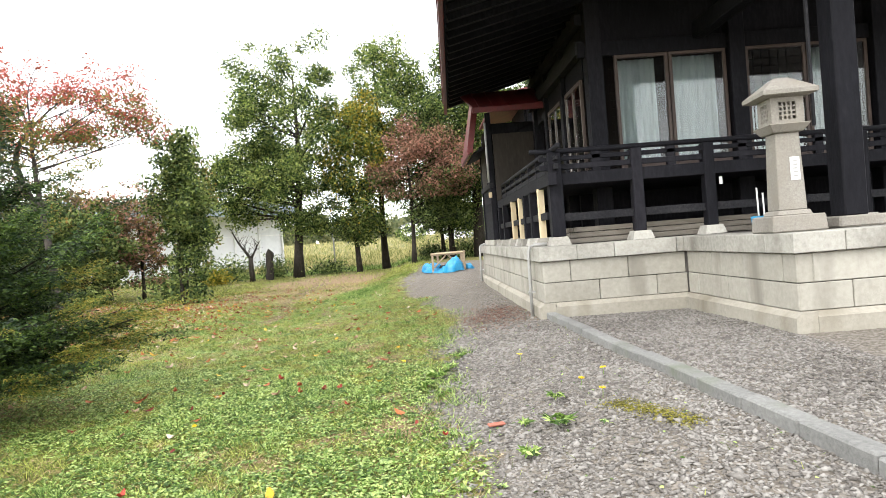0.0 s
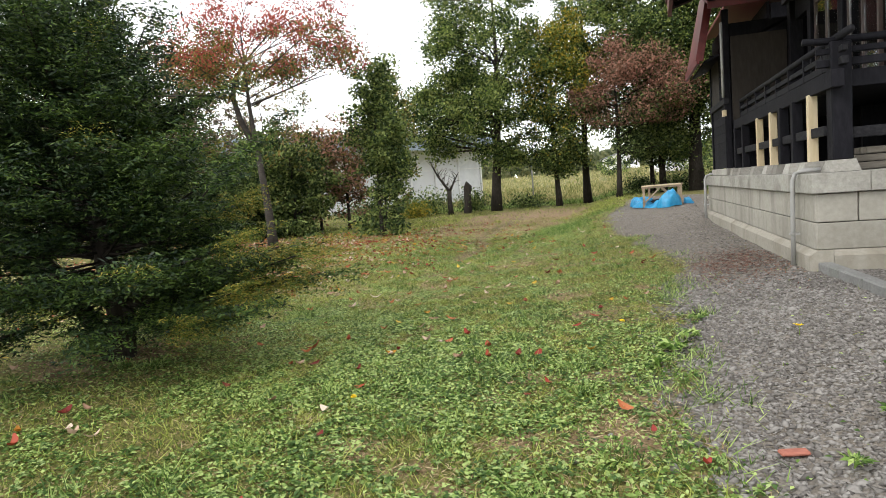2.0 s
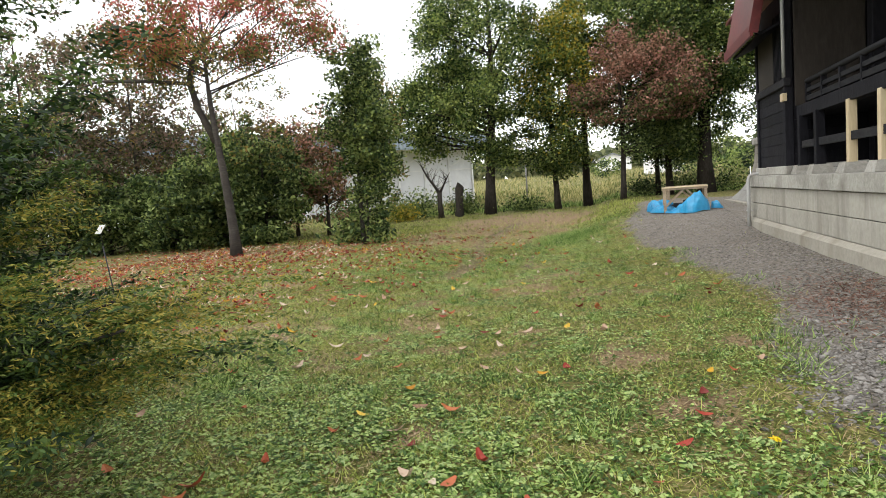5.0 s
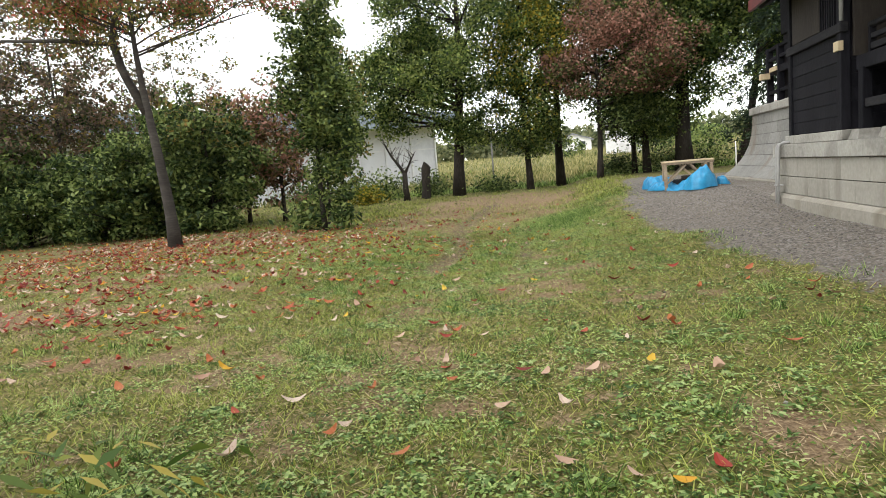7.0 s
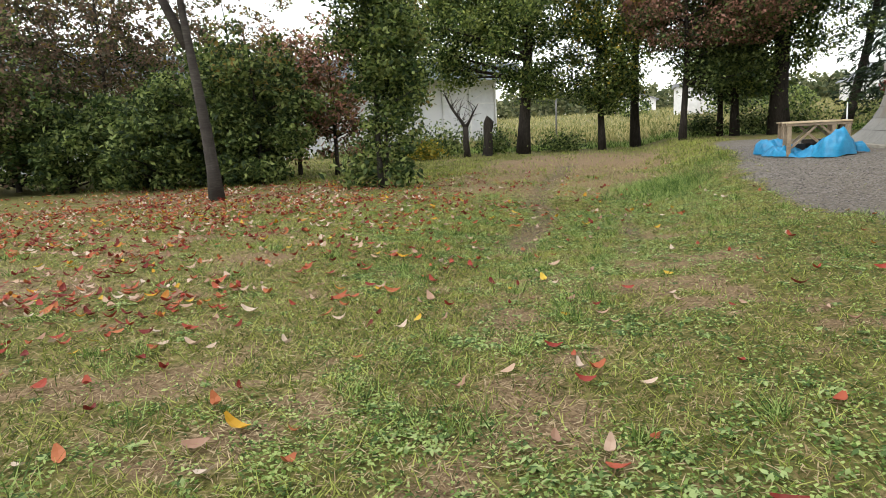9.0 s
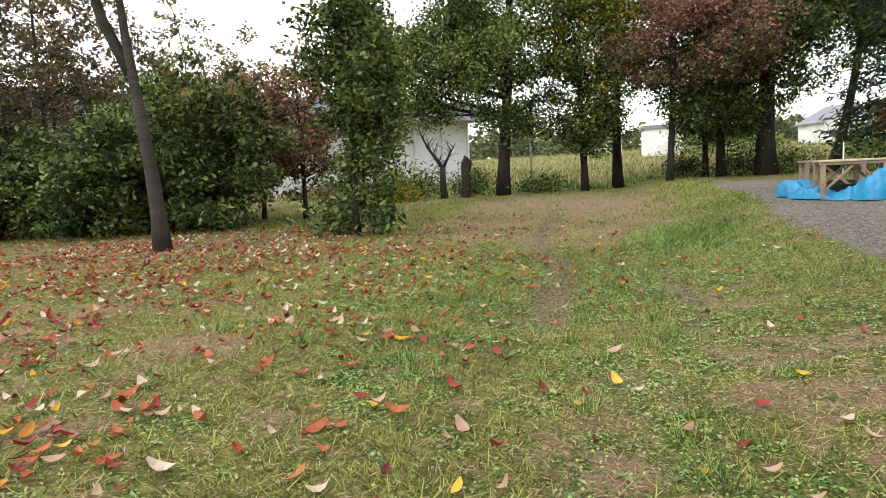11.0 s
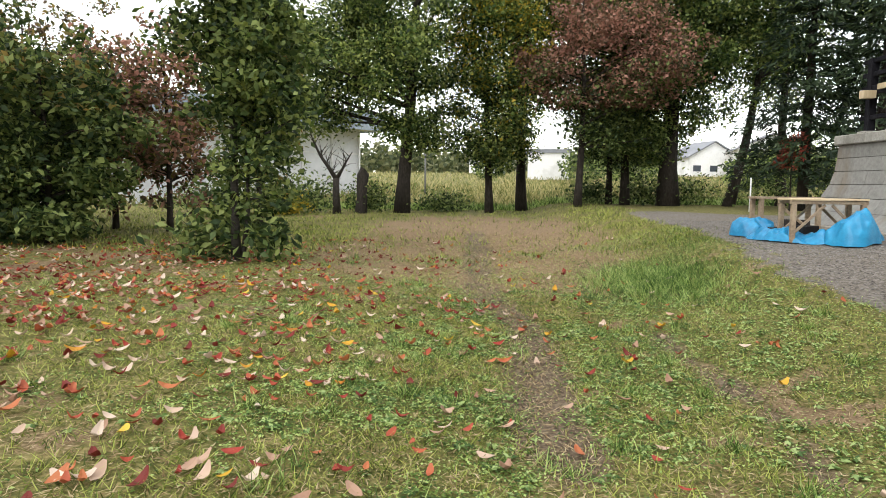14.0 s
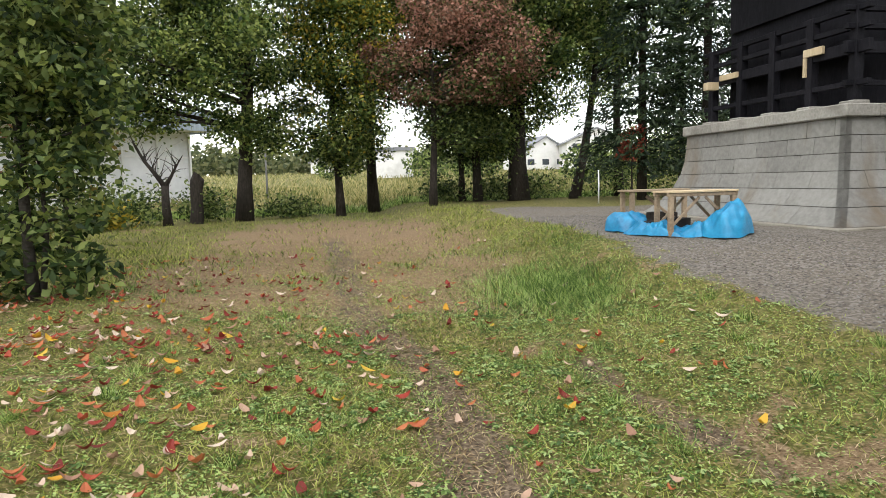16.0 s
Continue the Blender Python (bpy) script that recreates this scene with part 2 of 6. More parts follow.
M_BROWNBOARD = material("brown_board", [(0.014, 0.011, 0.009), (0.026, 0.021, 0.017), (0.045, 0.037, 0.03)], 20, 1.5, 0.75, 0.3, stretch=(1, 1, 0.2))
M_RED = material("red_painted_metal", [(0.055, 0.006, 0.008), (0.10, 0.009, 0.011), (0.15, 0.018, 0.018)], 8, 1, 0.45, 0.08, specular=0.5)
M_CURTAIN = material("pale_curtain", [(0.30, 0.34, 0.34), (0.40, 0.44, 0.44), (0.47, 0.51, 0.51)], 9, 2, 0.9, 0.2, stretch=(4, 1, 0.3))
M_FRAME = material("brown_window_frame", [(0.05, 0.035, 0.03), (0.09, 0.065, 0.055)], 20, 2, 0.5, 0.1)
M_PIPE = material("grey_plastic_pipe", [(0.28, 0.28, 0.27), (0.36, 0.36, 0.35)], 12, 2, 0.5, 0.05)
M_WHITE = material("white_paint", [(0.62, 0.62, 0.62), (0.74, 0.74, 0.74), (0.8, 0.8, 0.8)], 3, 0.4, 0.7, 0.1, stain=(0.5, 0.5, 0.49), stain_scale=0.35)
M_SHEDWALL = material("white_sheet_wall", [(0.58, 0.59, 0.61), (0.68, 0.69, 0.71), (0.76, 0.77, 0.79)], 2, 0.25, 0.7, 0.05, stain=(0.58, 0.58, 0.58), stain_scale=0.25)
M_FASCIA = material("blue_grey_sheet", [(0.22, 0.27, 0.31), (0.29, 0.34, 0.39), (0.35, 0.40, 0.45)], 4, 0.5, 0.5, 0.05, metallic=0.2)
M_TARP = material("blue_tarpaulin", [(0.008, 0.11, 0.235), (0.012, 0.21, 0.41), (0.03, 0.33, 0.58)], 7, 1.5, 0.42, 0.8, specular=0.5)
M_PLANK = material("weathered_plank", [(0.16, 0.12, 0.08), (0.29, 0.22, 0.15), (0.40, 0.32, 0.22)], 26, 2, 0.8, 0.4, stretch=(1, 0.2, 1), vary=0.15)
M_TABLETOP = material("pale_plywood", [(0.42, 0.32, 0.19), (0.56, 0.44, 0.28), (0.64, 0.53, 0.36)], 14, 2, 0.75, 0.2)
M_BARK = material("dark_bark", [(0.012, 0.010, 0.008), (0.028, 0.023, 0.019), (0.065, 0.055, 0.045)], 16, 2, 0.95, 0.9, stretch=(1, 1, 0.3))
M_CHERRYBARK = material("cherry_bark", [(0.022, 0.019, 0.017), (0.045, 0.039, 0.034), (0.09, 0.08, 0.07)], 22, 2, 0.85, 0.7, stretch=(0.3, 0.3, 2))
M_ROOF = material("grey_roof", [(0.16, 0.17, 0.19), (0.25, 0.26, 0.28)], 3, 0.4, 0.7, 0.1)
M_DARKGLASS = material("far_window_glass", [(0.03, 0.04, 0.05), (0.06, 0.07, 0.09)], 1, 0.3, 0.15, 0.0, specular=0.5)
M_PEBBLE = material("slate_gravel", [(0.095, 0.086, 0.078), (0.17, 0.158, 0.145), (0.27, 0.257, 0.238)], 30, 0.7, 0.85, 0.3, island=0.42)
M_SHEETMETAL = material("black_sheet", [(0.012, 0.012, 0.014), (0.022, 0.022, 0.025)], 6, 1, 0.5, 0.1)


def leaf_material(name, colors, translucent=0.42, rough=0.55, patch=1.2):
    return material(name, colors, patch, 0.35, rough, 0.0, island=0.62, translucent=translucent, specular=0.3, detail=2)


L_GREEN = leaf_material("oak_leaf", [(0.035, 0.07, 0.016), (0.115, 0.175, 0.036), (0.31, 0.36, 0.095)])
# also used low in mixed crowns, as shade put into the leaf colour
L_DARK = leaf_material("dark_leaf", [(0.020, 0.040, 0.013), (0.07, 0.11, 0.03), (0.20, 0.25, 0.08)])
L_YELLOW = leaf_material("turning_maple_leaf", [(0.08, 0.115, 0.016), (0.25, 0.24, 0.026), (0.47, 0.35, 0.04)])
L_REDBROWN = leaf_material("russet_leaf", [(0.10, 0.075, 0.04), (0.29, 0.155, 0.105), (0.44, 0.23, 0.17)])
L_CHERRYRED = leaf_material("red_cherry_leaf", [(0.17, 0.07, 0.035), (0.36, 0.06, 0.045), (0.50, 0.14, 0.10)])
L_CHERRYGREEN = leaf_material("green_cherry_leaf", [(0.05, 0.07, 0.018), (0.13, 0.15, 0.035), (0.30, 0.21, 0.06)])
L_BUSH = leaf_material("bush_leaf", [(0.026, 0.050, 0.015), (0.095, 0.145, 0.040), (0.28, 0.34, 0.105)])
# paler than the near leaves: distance haze put into the colour
L_FARWOOD = leaf_material("far_hazed_leaf", [(0.06, 0.08, 0.035), (0.13, 0.155, 0.07), (0.23, 0.24, 0.12)])
L_PLUM = leaf_material("grey_brown_leaf", [(0.08, 0.07, 0.042), (0.16, 0.12, 0.078), (0.26, 0.17, 0.12)])
L_YEW = leaf_material("yew_needle", [(0.007, 0.019, 0.007), (0.021, 0.046, 0.013), (0.065, 0.105, 0.022)], 0.2)
L_YEWMID = leaf_material("fresh_yew_needle", [(0.018, 0.045, 0.011), (0.048, 0.095, 0.020), (0.12, 0.18, 0.036)], 0.25)
L_YEWTIP = leaf_material("yellowing_yew_tip", [(0.05, 0.095, 0.016), (0.14, 0.18, 0.03), (0.33, 0.27, 0.05)], 0.28)
L_SPRUCE = leaf_material("spruce_needle", [(0.010, 0.022, 0.012), (0.024, 0.045, 0.020), (0.05, 0.075, 0.03)], 0.2)
L_GRASS = leaf_material("lawn_blade", [(0.065, 0.09, 0.014), (0.19, 0.245, 0.036), (0.43, 0.47, 0.12)], 0.3, 0.6, 3.5)
L_CLOVER = leaf_material("clover_leaf", [(0.042, 0.09, 0.015), (0.155, 0.26, 0.048), (0.42, 0.53, 0.18)], 0.3, 0.55, 3.5)
L_PLANTAIN = leaf_material("plantain_leaf", [(0.055, 0.11, 0.025), (0.165, 0.26, 0.07), (0.38, 0.48, 0.19)], 0.25, 0.5, 3.5)
L_STRAW = leaf_material("dry_straw", [(0.20, 0.135, 0.065), (0.36, 0.265, 0.145), (0.52, 0.42, 0.26)], 0.2, 0.8)
L_FIELD = leaf_material("tall_field_grass", [(0.12, 0.14, 0.042), (0.25, 0.245, 0.085), (0.42, 0.37, 0.175)], 0.3, 0.7)
L_FALLRED = leaf_material("fallen_red_leaf", [(0.15, 0.02, 0.014), (0.31, 0.042, 0.026), (0.42, 0.14, 0.055)], 0.1)
L_FALLPALE = leaf_material("fallen_pale_leaf", [(0.30, 0.17, 0.11), (0.46, 0.31, 0.22), (0.58, 0.47, 0.38)], 0.1)
L_FALLYELLOW = leaf_material("fallen_yellow_leaf", [(0.40, 0.16, 0.02), (0.52, 0.29, 0.02), (0.60, 0.42, 0.06)], 0.1)


def ground_material():
    """Soil, trodden thatch darkened for shadow between blades, and gravel bed, mixed by the cover painted on the mesh.
    """
    m = bpy.data.materials.new("lawn_soil_and_gravel")
    m.use_nodes = True
    nt = m.node_tree
    bsdf = nt.nodes["Principled BSDF"]
    bsdf.inputs["Roughness"].default_value = 0.95
    bsdf.inputs["Specular IOR Level"].default_value = 0.15
    N = nt.nodes.new
    geo = N("ShaderNodeNewGeometry")

    def tex(scale, detail=8):
        n = N("ShaderNodeTexNoise")
        n.inputs["Scale"].default_value = scale
        n.inputs["Detail"].default_value = detail
        n.inputs["Roughness"].default_value = 0.68
        nt.links.new(geo.outputs["Position"], n.inputs["Vector"])
        return n.outputs["Fac"]

    def ramp(fac, cols, lo=0.32, hi=0.68):
        r = N("ShaderNodeValToRGB")
        e = r.color_ramp.elements
        while len(e) < len(cols):
            e.new(0.5)
        for i, c in enumerate(cols):
            e[i].position = lo + (hi - lo) * i / (len(cols) - 1)
            e[i].color = (*c, 1)
        nt.links.new(fac, r.inputs["Fac"])
        return r.outputs["Color"]

    def mix(fac, a, b):
        x = N("ShaderNodeMix")
        x.data_type = "RGBA"
        nt.links.new(fac, x.inputs["Factor"])
        nt.links.new(a, x.inputs["A"])
        nt.links.new(b, x.inputs["B"])
        return x.outputs["Result"]

    fine, mid = tex(30), tex(11)
    # dark ramp ends stand for thatch and also for shadow between blades
    grass = mix(tex(0.9, 5), ramp(fine, [(0.055, 0.052, 0.018), (0.12, 0.12, 0.036), (0.33, 0.29, 0.11)], 0.40, 0.62),
                ramp(mid, [(0.09, 0.09, 0.028), (0.145, 0.145, 0.042), (0.34, 0.28, 0.12)], 0.40, 0.62))
    soil = mix(mid, ramp(fine, [(0.07, 0.05, 0.029), (0.20, 0.142, 0.084), (0.40, 0.31, 0.19)], 0.38, 0.64),
               ramp(tex(60), [(0.11, 0.07, 0.04), (0.23, 0.155, 0.09), (0.37, 0.28, 0.17)]))
    vor = N("ShaderNodeTexVoronoi")
    vor.inputs["Scale"].default_value = 34
    nt.links.new(geo.outputs["Position"], vor.inputs["Vector"])
    sep = N("ShaderNodeSeparateColor")
    nt.links.new(vor.outputs["Color"], sep.inputs["Color"])
    gravel = ramp(sep.outputs["Red"], [(0.085, 0.078, 0.07), (0.17, 0.16, 0.148), (0.31, 0.295, 0.275)], 0.1, 0.95)
    gravel = mix(tex(1.1, 5), gravel, ramp(fine, [(0.085, 0.068, 0.052), (0.16, 0.135, 0.105), (0.25, 0.215, 0.175)]))
    att = N("ShaderNodeVertexColor")
    att.layer_name = "cover"
    cs = N("ShaderNodeSeparateColor")
    nt.links.new(att.outputs["Color"], cs.inputs["Color"])

    def sharp(v):
        add = N("ShaderNodeMath")
        add.operation = "MULTIPLY_ADD"
        add.inputs[1].default_value = 0.7
        nt.links.new(fine, add.inputs[0])
        nt.links.new(v, add.inputs[2])
        r = N("ShaderNodeMapRange")
        r.inputs["From Min"].default_value, r.inputs["From Max"].default_value = 0.68, 1.0
        nt.links.new(add.outputs[0], r.inputs["Value"])
        return r.outputs["Result"]

    col = mix(sharp(cs.outputs["Green"]), grass, soil)
    mud = ramp(fine, [(0.055, 0.040, 0.027), (0.14, 0.105, 0.072), (0.25, 0.20, 0.14)], 0.38, 0.64)
    col = mix(sharp(cs.outputs["Blue"]), col, mud)
    col = mix(sharp(cs.outputs["Red"]), col, gravel)
    nt.links.new(col, bsdf.inputs["Base Color"])
    b = N("ShaderNodeBump")
    b.inputs["Strength"].default_value = 0.7
    b.inputs["Distance"].default_value = 0.03
    nt.links.new(fine, b.inputs["Height"])
    nt.links.new(b.outputs["Normal"], bsdf.inputs["Normal"])
    return m


M_GROUND = ground_material()


# ---- ground: one sheet to the horizon, fine near the walk ----
def axis(near0, near1, step, lo, hi):
    vals = list(np.arange(near0, near1 + 1e-6, step))
    s, v = step, near1
    while v < hi:
        s *= 1.22
        v += s
        vals.append(v)
    s, v = step, near0
    while v > lo:
        s *= 1.22
        v -= s
        vals.insert(0, v)
    return vals


def build_ground():
    xs, ys = axis(-14.0, 6.0, 0.16, -1400, 1400), axis(0.5, 34.0, 0.16, -600, 2500)
    nx, ny = len(xs), len(ys)
    verts, cover = [], []
    for y in ys:
        for x in xs:
            verts.append((x, y, ground(x, y)))
            cover.extend((gravel_cover(x, y), dirt_cover(x, y), rut_cover(x, y), 1.0))
    faces = [(j * nx + i, j * nx + i + 1, (j + 1) * nx + i + 1, (j + 1) * nx + i) for j in range(ny - 1) for i in range(nx - 1)]
    ob = mesh_object("ground", verts, faces, M_GROUND, smooth=True)
    layer = ob.data.color_attributes.new("cover", "FLOAT_COLOR", "POINT")
    layer.data.foreach_set("color", cover)
    return tagged(ob, "uneven lawn with worn soil and grey gravel", "ground", kind="structure")


build_ground()


# ---- shrine platform of concrete blocks ----
def course(parent, mat, z0, z1, line, along, face, depth, length, shift, out, name="block"):
    """One course of blocks along a wall line: along 'x' or 'y' from line[0] to line[1], front at face, out = -1 or 1."""
    a, end = line[0] - shift, line[1]
    while a < end - 0.02:
        s, e = max(a, line[0]), min(a + length, end)
        if e - s > 0.05:
            j = random.uniform(-0.003, 0.003)
            f0, f1 = sorted((face + out * j, face - out * depth))
            g = 0.005
            if along == "x":
                bm = box(s + g, e - g, f0, f1, z0 + g, z1 - g, 0.008)
            else:
                bm = box(f0, f1, s + g, e - g, z0 + g, z1 - g, 0.008)
            part(name, bm, mat, parent)
        a += length


def wedge_ledge(parent, line, along, face, out, z0, z1, depth=0.10, name="plinth"):
    """A plinth with a sloped upper lip."""
    lip = z1 - 0.06
    prof = [(0.0, z0), (depth, z0), (depth, lip), (0.02, z1), (-0.15, z1), (-0.15, z0)]
    verts = []
    for t in line:
        for d, z in prof:
            verts.append((t, face + out * d, z) if along == "x" else (face + out * d, t, z))
    n = len(prof)
    faces = [tuple(range(n)), tuple(range(n, 2 * n))[::-1]] + [(i, (i + 1) % n, n + (i + 1) % n, n + i) for i in range(n)]
    bm = bmesh.new()
    vs = [bm.verts.new(v) for v in verts]
    for f in faces:
        bm.faces.new([vs[i] for i in f])
    part(name, bm, M_PLINTH, parent)


def build_platform():
    p = empty("platform", "pale grey concrete block platform with coping and plinth", "platform", kind="structure")
    # core behind the faces, as dark joints
    bm = bmesh.new()
    add_box(bm, 1.90, 30.0, 10.12, 20.05, -0.3, 1.285)
    part("core", bm, M_JOINT, p)
    part("core", box(4.22, 30.0, 7.12, 10.11, -0.3, 1.285), M_JOINT, p)
    B = 0.93
    # west side
    for z0, z1, s in ((0.40, 0.72, 0.0), (0.72, 1.06, 0.45)):
        course(p, M_BLOCK, z0, z1, (10.09, 20.09), "y", 1.87, 0.2, B, s, -1)
        course(p, M_BLOCK, z0, z1, (1.88, 4.19), "x", 10.09, 0.2, B, s + 0.05, -1)
        course(p, M_BLOCK, z0, z1, (7.09, 10.06), "y", 4.19, 0.2, B, s + 0.2, -1)
        course(p, M_BLOCK, z0, z1, (4.20, 14.0), "x", 7.09, 0.2, B, s + 0.3, -1)
    wedge_ledge(p, (9.99, 20.19), "y", 1.87, -1, -0.2, 0.40)
    wedge_ledge(p, (2.025, 4.30), "x", 10.09, -1, -0.2, 0.40)
    wedge_ledge(p, (6.99, 10.2), "y", 4.19, -1, -0.2, 0.40)
    wedge_ledge(p, (4.345, 14.0), "x", 7.09, -1, -0.2, 0.40)
    course(p, M_COPING, 1.06, 1.30, (10.02, 20.14), "y", 1.82, 0.6, 1.15, 0.3, -1, "coping_stone")
    course(p, M_COPING, 1.06, 1.30, (2.42, 4.14), "x", 10.02, 0.6, 1.0, 0.4, -1, "coping_stone")
    course(p, M_COPING, 1.06, 1.30, (7.02, 10.62), "y", 4.14, 0.6, 1.0, 0.4, -1, "coping_stone")
    course(p, M_COPING, 1.06, 1.30, (4.74, 14.0), "x", 7.02, 0.6, 1.1, 0.2, -1, "coping_stone")
    return p


platform = build_platform()


def build_kerb():
    k = empty("kerb", "low grey concrete kerb along the gravel", "kerb", kind="structure")
    a, b = Vector((1.93, 10.0)), Vector((2.40, 0.0))
    d = (b - a)
    n = 16
    for i in range(n):
        p0, p1 = a + d * (i / n), a + d * ((i + 1) / n)
        z = ground(p0.x, p0.y)
        q = Matrix.Translation(((p0.x + p1.x) / 2, (p0.y + p1.y) / 2, z)) @ Matrix.Rotation(math.atan2(-d.x, d.y) , 4, "Z")
        part("kerb_stone", box(-0.075, 0.075, -d.length / n / 2 + 0.005, d.length / n / 2 - 0.005, -0.12, 0.10, 0.012, q), M_KERB, k)
    return k


build_kerb()


# ---- shrine hall: black timber, red metal roof ----
def build_hall():
    hall = empty("shrine_hall", "black timber shrine hall with red metal roof edges", "shrine", at=(0, 0, 0))
    P = lambda name, bm, mat=M_BLACK, label="": part(name, bm, mat, hall, label)
    # floor frame and body
    P("floor_deck", box(2.25, 14.0, 10.40, 17.2, 2.28, 2.46, 0.01))
    P("front_wall", box(3.30, 14.0, 12.02, 12.14, 2.46, 2.62))
    P("front_wall", box(3.30, 14.0, 12.02, 12.14, 4.78, 5.9))
    P("side_wall", box(3.30, 3.42, 12.15, 17.3, 2.46, 2.66))
    P("side_wall", box(3.30, 3.42, 12.15, 17.3, 4.40, 5.9))
    P("back_wall", box(3.3, 14.0, 17.3, 17.4, 1.3, 5.9))
    P("inner_wall", box(3.6, 14.0, 14.6, 14.7, 2.47, 5.8), M_BROWNBOARD)
    P("underfloor_wall", box(3.4, 14.0, 13.4, 13.5, 1.31, 2.27))
    P("underfloor_wall", box(3.9, 4.0, 13.5, 17.2, 1.31, 2.27))
    # lintels
    P("lintel", box(3.16, 14.0, 11.88, 12.01, 4.74, 5.02, 0.01))
    P("lintel", beam((3.2, 11.9, 4.92), (3.2, 17.2, 4.92), 0.16, 0.26), M_GREYWOOD)
    P("lintel", beam((3.22, 11.9, 5.45), (3.22, 17.2, 5.45), 0.14, 0.2))
    # columns
    for x in (3.45, 6.15, 8.9, 11.6):
        P("column", box(x - 0.15, x + 0.15, 11.78, 12.08, 1.3, 5.9, 0.012))
    for y in (13.7, 15.5, 17.0):
        P("column", box(3.20, 3.44, y - 0.12, y + 0.12, 1.3, 5.9, 0.012))
    # big porch post on a stone
    P("porch_post", box(5.25, 5.55, 7.75, 8.05, 1.44, 5.6, 0.015))
    P("post_stone", box(5.06, 5.72, 7.58, 8.24, 1.30, 1.44, 0.02), M_GRANITE)
    P("porch_beam", box(5.2, 14, 7.8, 8.0, 5.1, 5.4, 0.01))
    P("porch_beam", box(5.28, 5.52, 8.06, 11.7, 4.9, 5.2, 0.01))
    P("tie_rod", box(5.0, 5.03, 7.86, 7.90, 2.6, 5.4), M_GREYWOOD)
    return hall


hall = build_hall()


def build_windows():
    glass = bpy.data.materials.new("window_glass")
    glass.use_nodes = True
    b = glass.node_tree.nodes["Principled BSDF"]
    b.inputs["Base Color"].default_value = (0.9, 0.95, 0.95, 1)
    b.inputs["Roughness"].default_value = 0.03
    b.inputs["Transmission Weight"].default_value = 1.0
    b.inputs["IOR"].default_value = 1.45

    def sash(x0, x1, z0, z1, y, curtain):
        w = new("window")
        w.parent = hall
        for a, c, d, e in ((x0, x0 + 0.06, z0, z1), (x1 - 0.06, x1, z0, z1), (x0 + 0.06, x1 - 0.06, z1 - 0.06, z1), (x0 + 0.06, x1 - 0.06, z0, z0 + 0.09)):
            part("window_frame", box(a, c, y - 0.03, y + 0.03, d, e, 0.004), M_FRAME, w)
        pane = part("pane", box(x0 + 0.06, x1 - 0.06, y - 0.004, y + 0.004, z0 + 0.09, z1 - 0.06), glass, w, "reflecting window pane")
        pane.visible_shadow = False
        # lattice behind the glass
        n = 7
        for i in range(1, n):
            x = x0 + (x1 - x0) * i / n
            part("lattice_bar", box(x - 0.012, x + 0.012, y + 0.30, y + 0.32, z0, z1), M_BROWNBOARD, w)
        for i in range(1, 14):
            z = z0 + (z1 - z0) * i / 14
            part("lattice_bar", box(x0, x1, y + 0.322, y + 0.34, z - 0.012, z + 0.012), M_BROWNBOARD, w)
        if curtain:
            vs, fs = [], []
            m = 28
            c0, c1 = x0 + 0.05, x0 + (x1 - x0) * curtain
            for i in range(m + 1):
                x = c0 + (c1 - c0) * i / m
                yy = y + 0.16 + 0.025 * math.sin(i * 1.5) + 0.01 * math.sin(i * 0.7)
                vs += [(x, yy, z0 + 0.1), (x, yy, z1 - 0.06)]
            fs = [(2 * i, 2 * i + 2, 2 * i + 3, 2 * i + 1) for i in range(m)]
            ob = mesh_object("curtain", vs, fs, M_CURTAIN, w, "pale translucent curtain", smooth=True)
            sol = ob.modifiers.new("thick", "SOLIDIFY")
            sol.thickness = 0.004
        return w

    y = 11.92
    sash(3.84, 4.86, 2.62, 4.74, y, 0.80)
    sash(4.88, 5.97, 2.62, 4.74, y, 0.86)
    sash(6.34, 7.5, 2.62, 4.74, y, 0)
    sash(7.52, 8.7, 2.62, 4.74, y, 0.5)
    # pale slatted blind low in the third window
    for i in range(9):
        part("blind_slat", box(6.42 + i * 0.115, 6.50 + i * 0.115, y + 0.10, y + 0.12, 2.75, 3.62, 0.003), M_CURTAIN, hall, "pale blind slat")
    # side windows
    for ya, yb in ((12.2, 13.5), (13.9, 15.3)):
        w = new("window")
        w.parent = hall
        for a, c in ((ya, ya + 0.06), ((ya + yb) / 2 - 0.03, (ya + yb) / 2 + 0.03), (yb - 0.06, yb)):
            part("window_frame", box(3.24, 3.30, a, c, 2.66, 4.40, 0.004), M_FRAME, w)
        part("window_frame", box(3.24, 3.30, ya + 0.06, yb - 0.06, 4.32, 4.40), M_FRAME, w)
        for a, c in ((ya + 0.065, (ya + yb) / 2 - 0.035), ((ya + yb) / 2 + 0.035, yb - 0.065)):
            pane = part("pane", box(3.264, 3.272, a, c, 2.66, 4.315), glass, w)
            pane.visible_shadow = False
        part("curtain", box(3.45, 3.46, ya, ya + 0.35, 2.66, 4.4), M_CURTAIN, w, "pale curtain drawn aside")


build_windows()


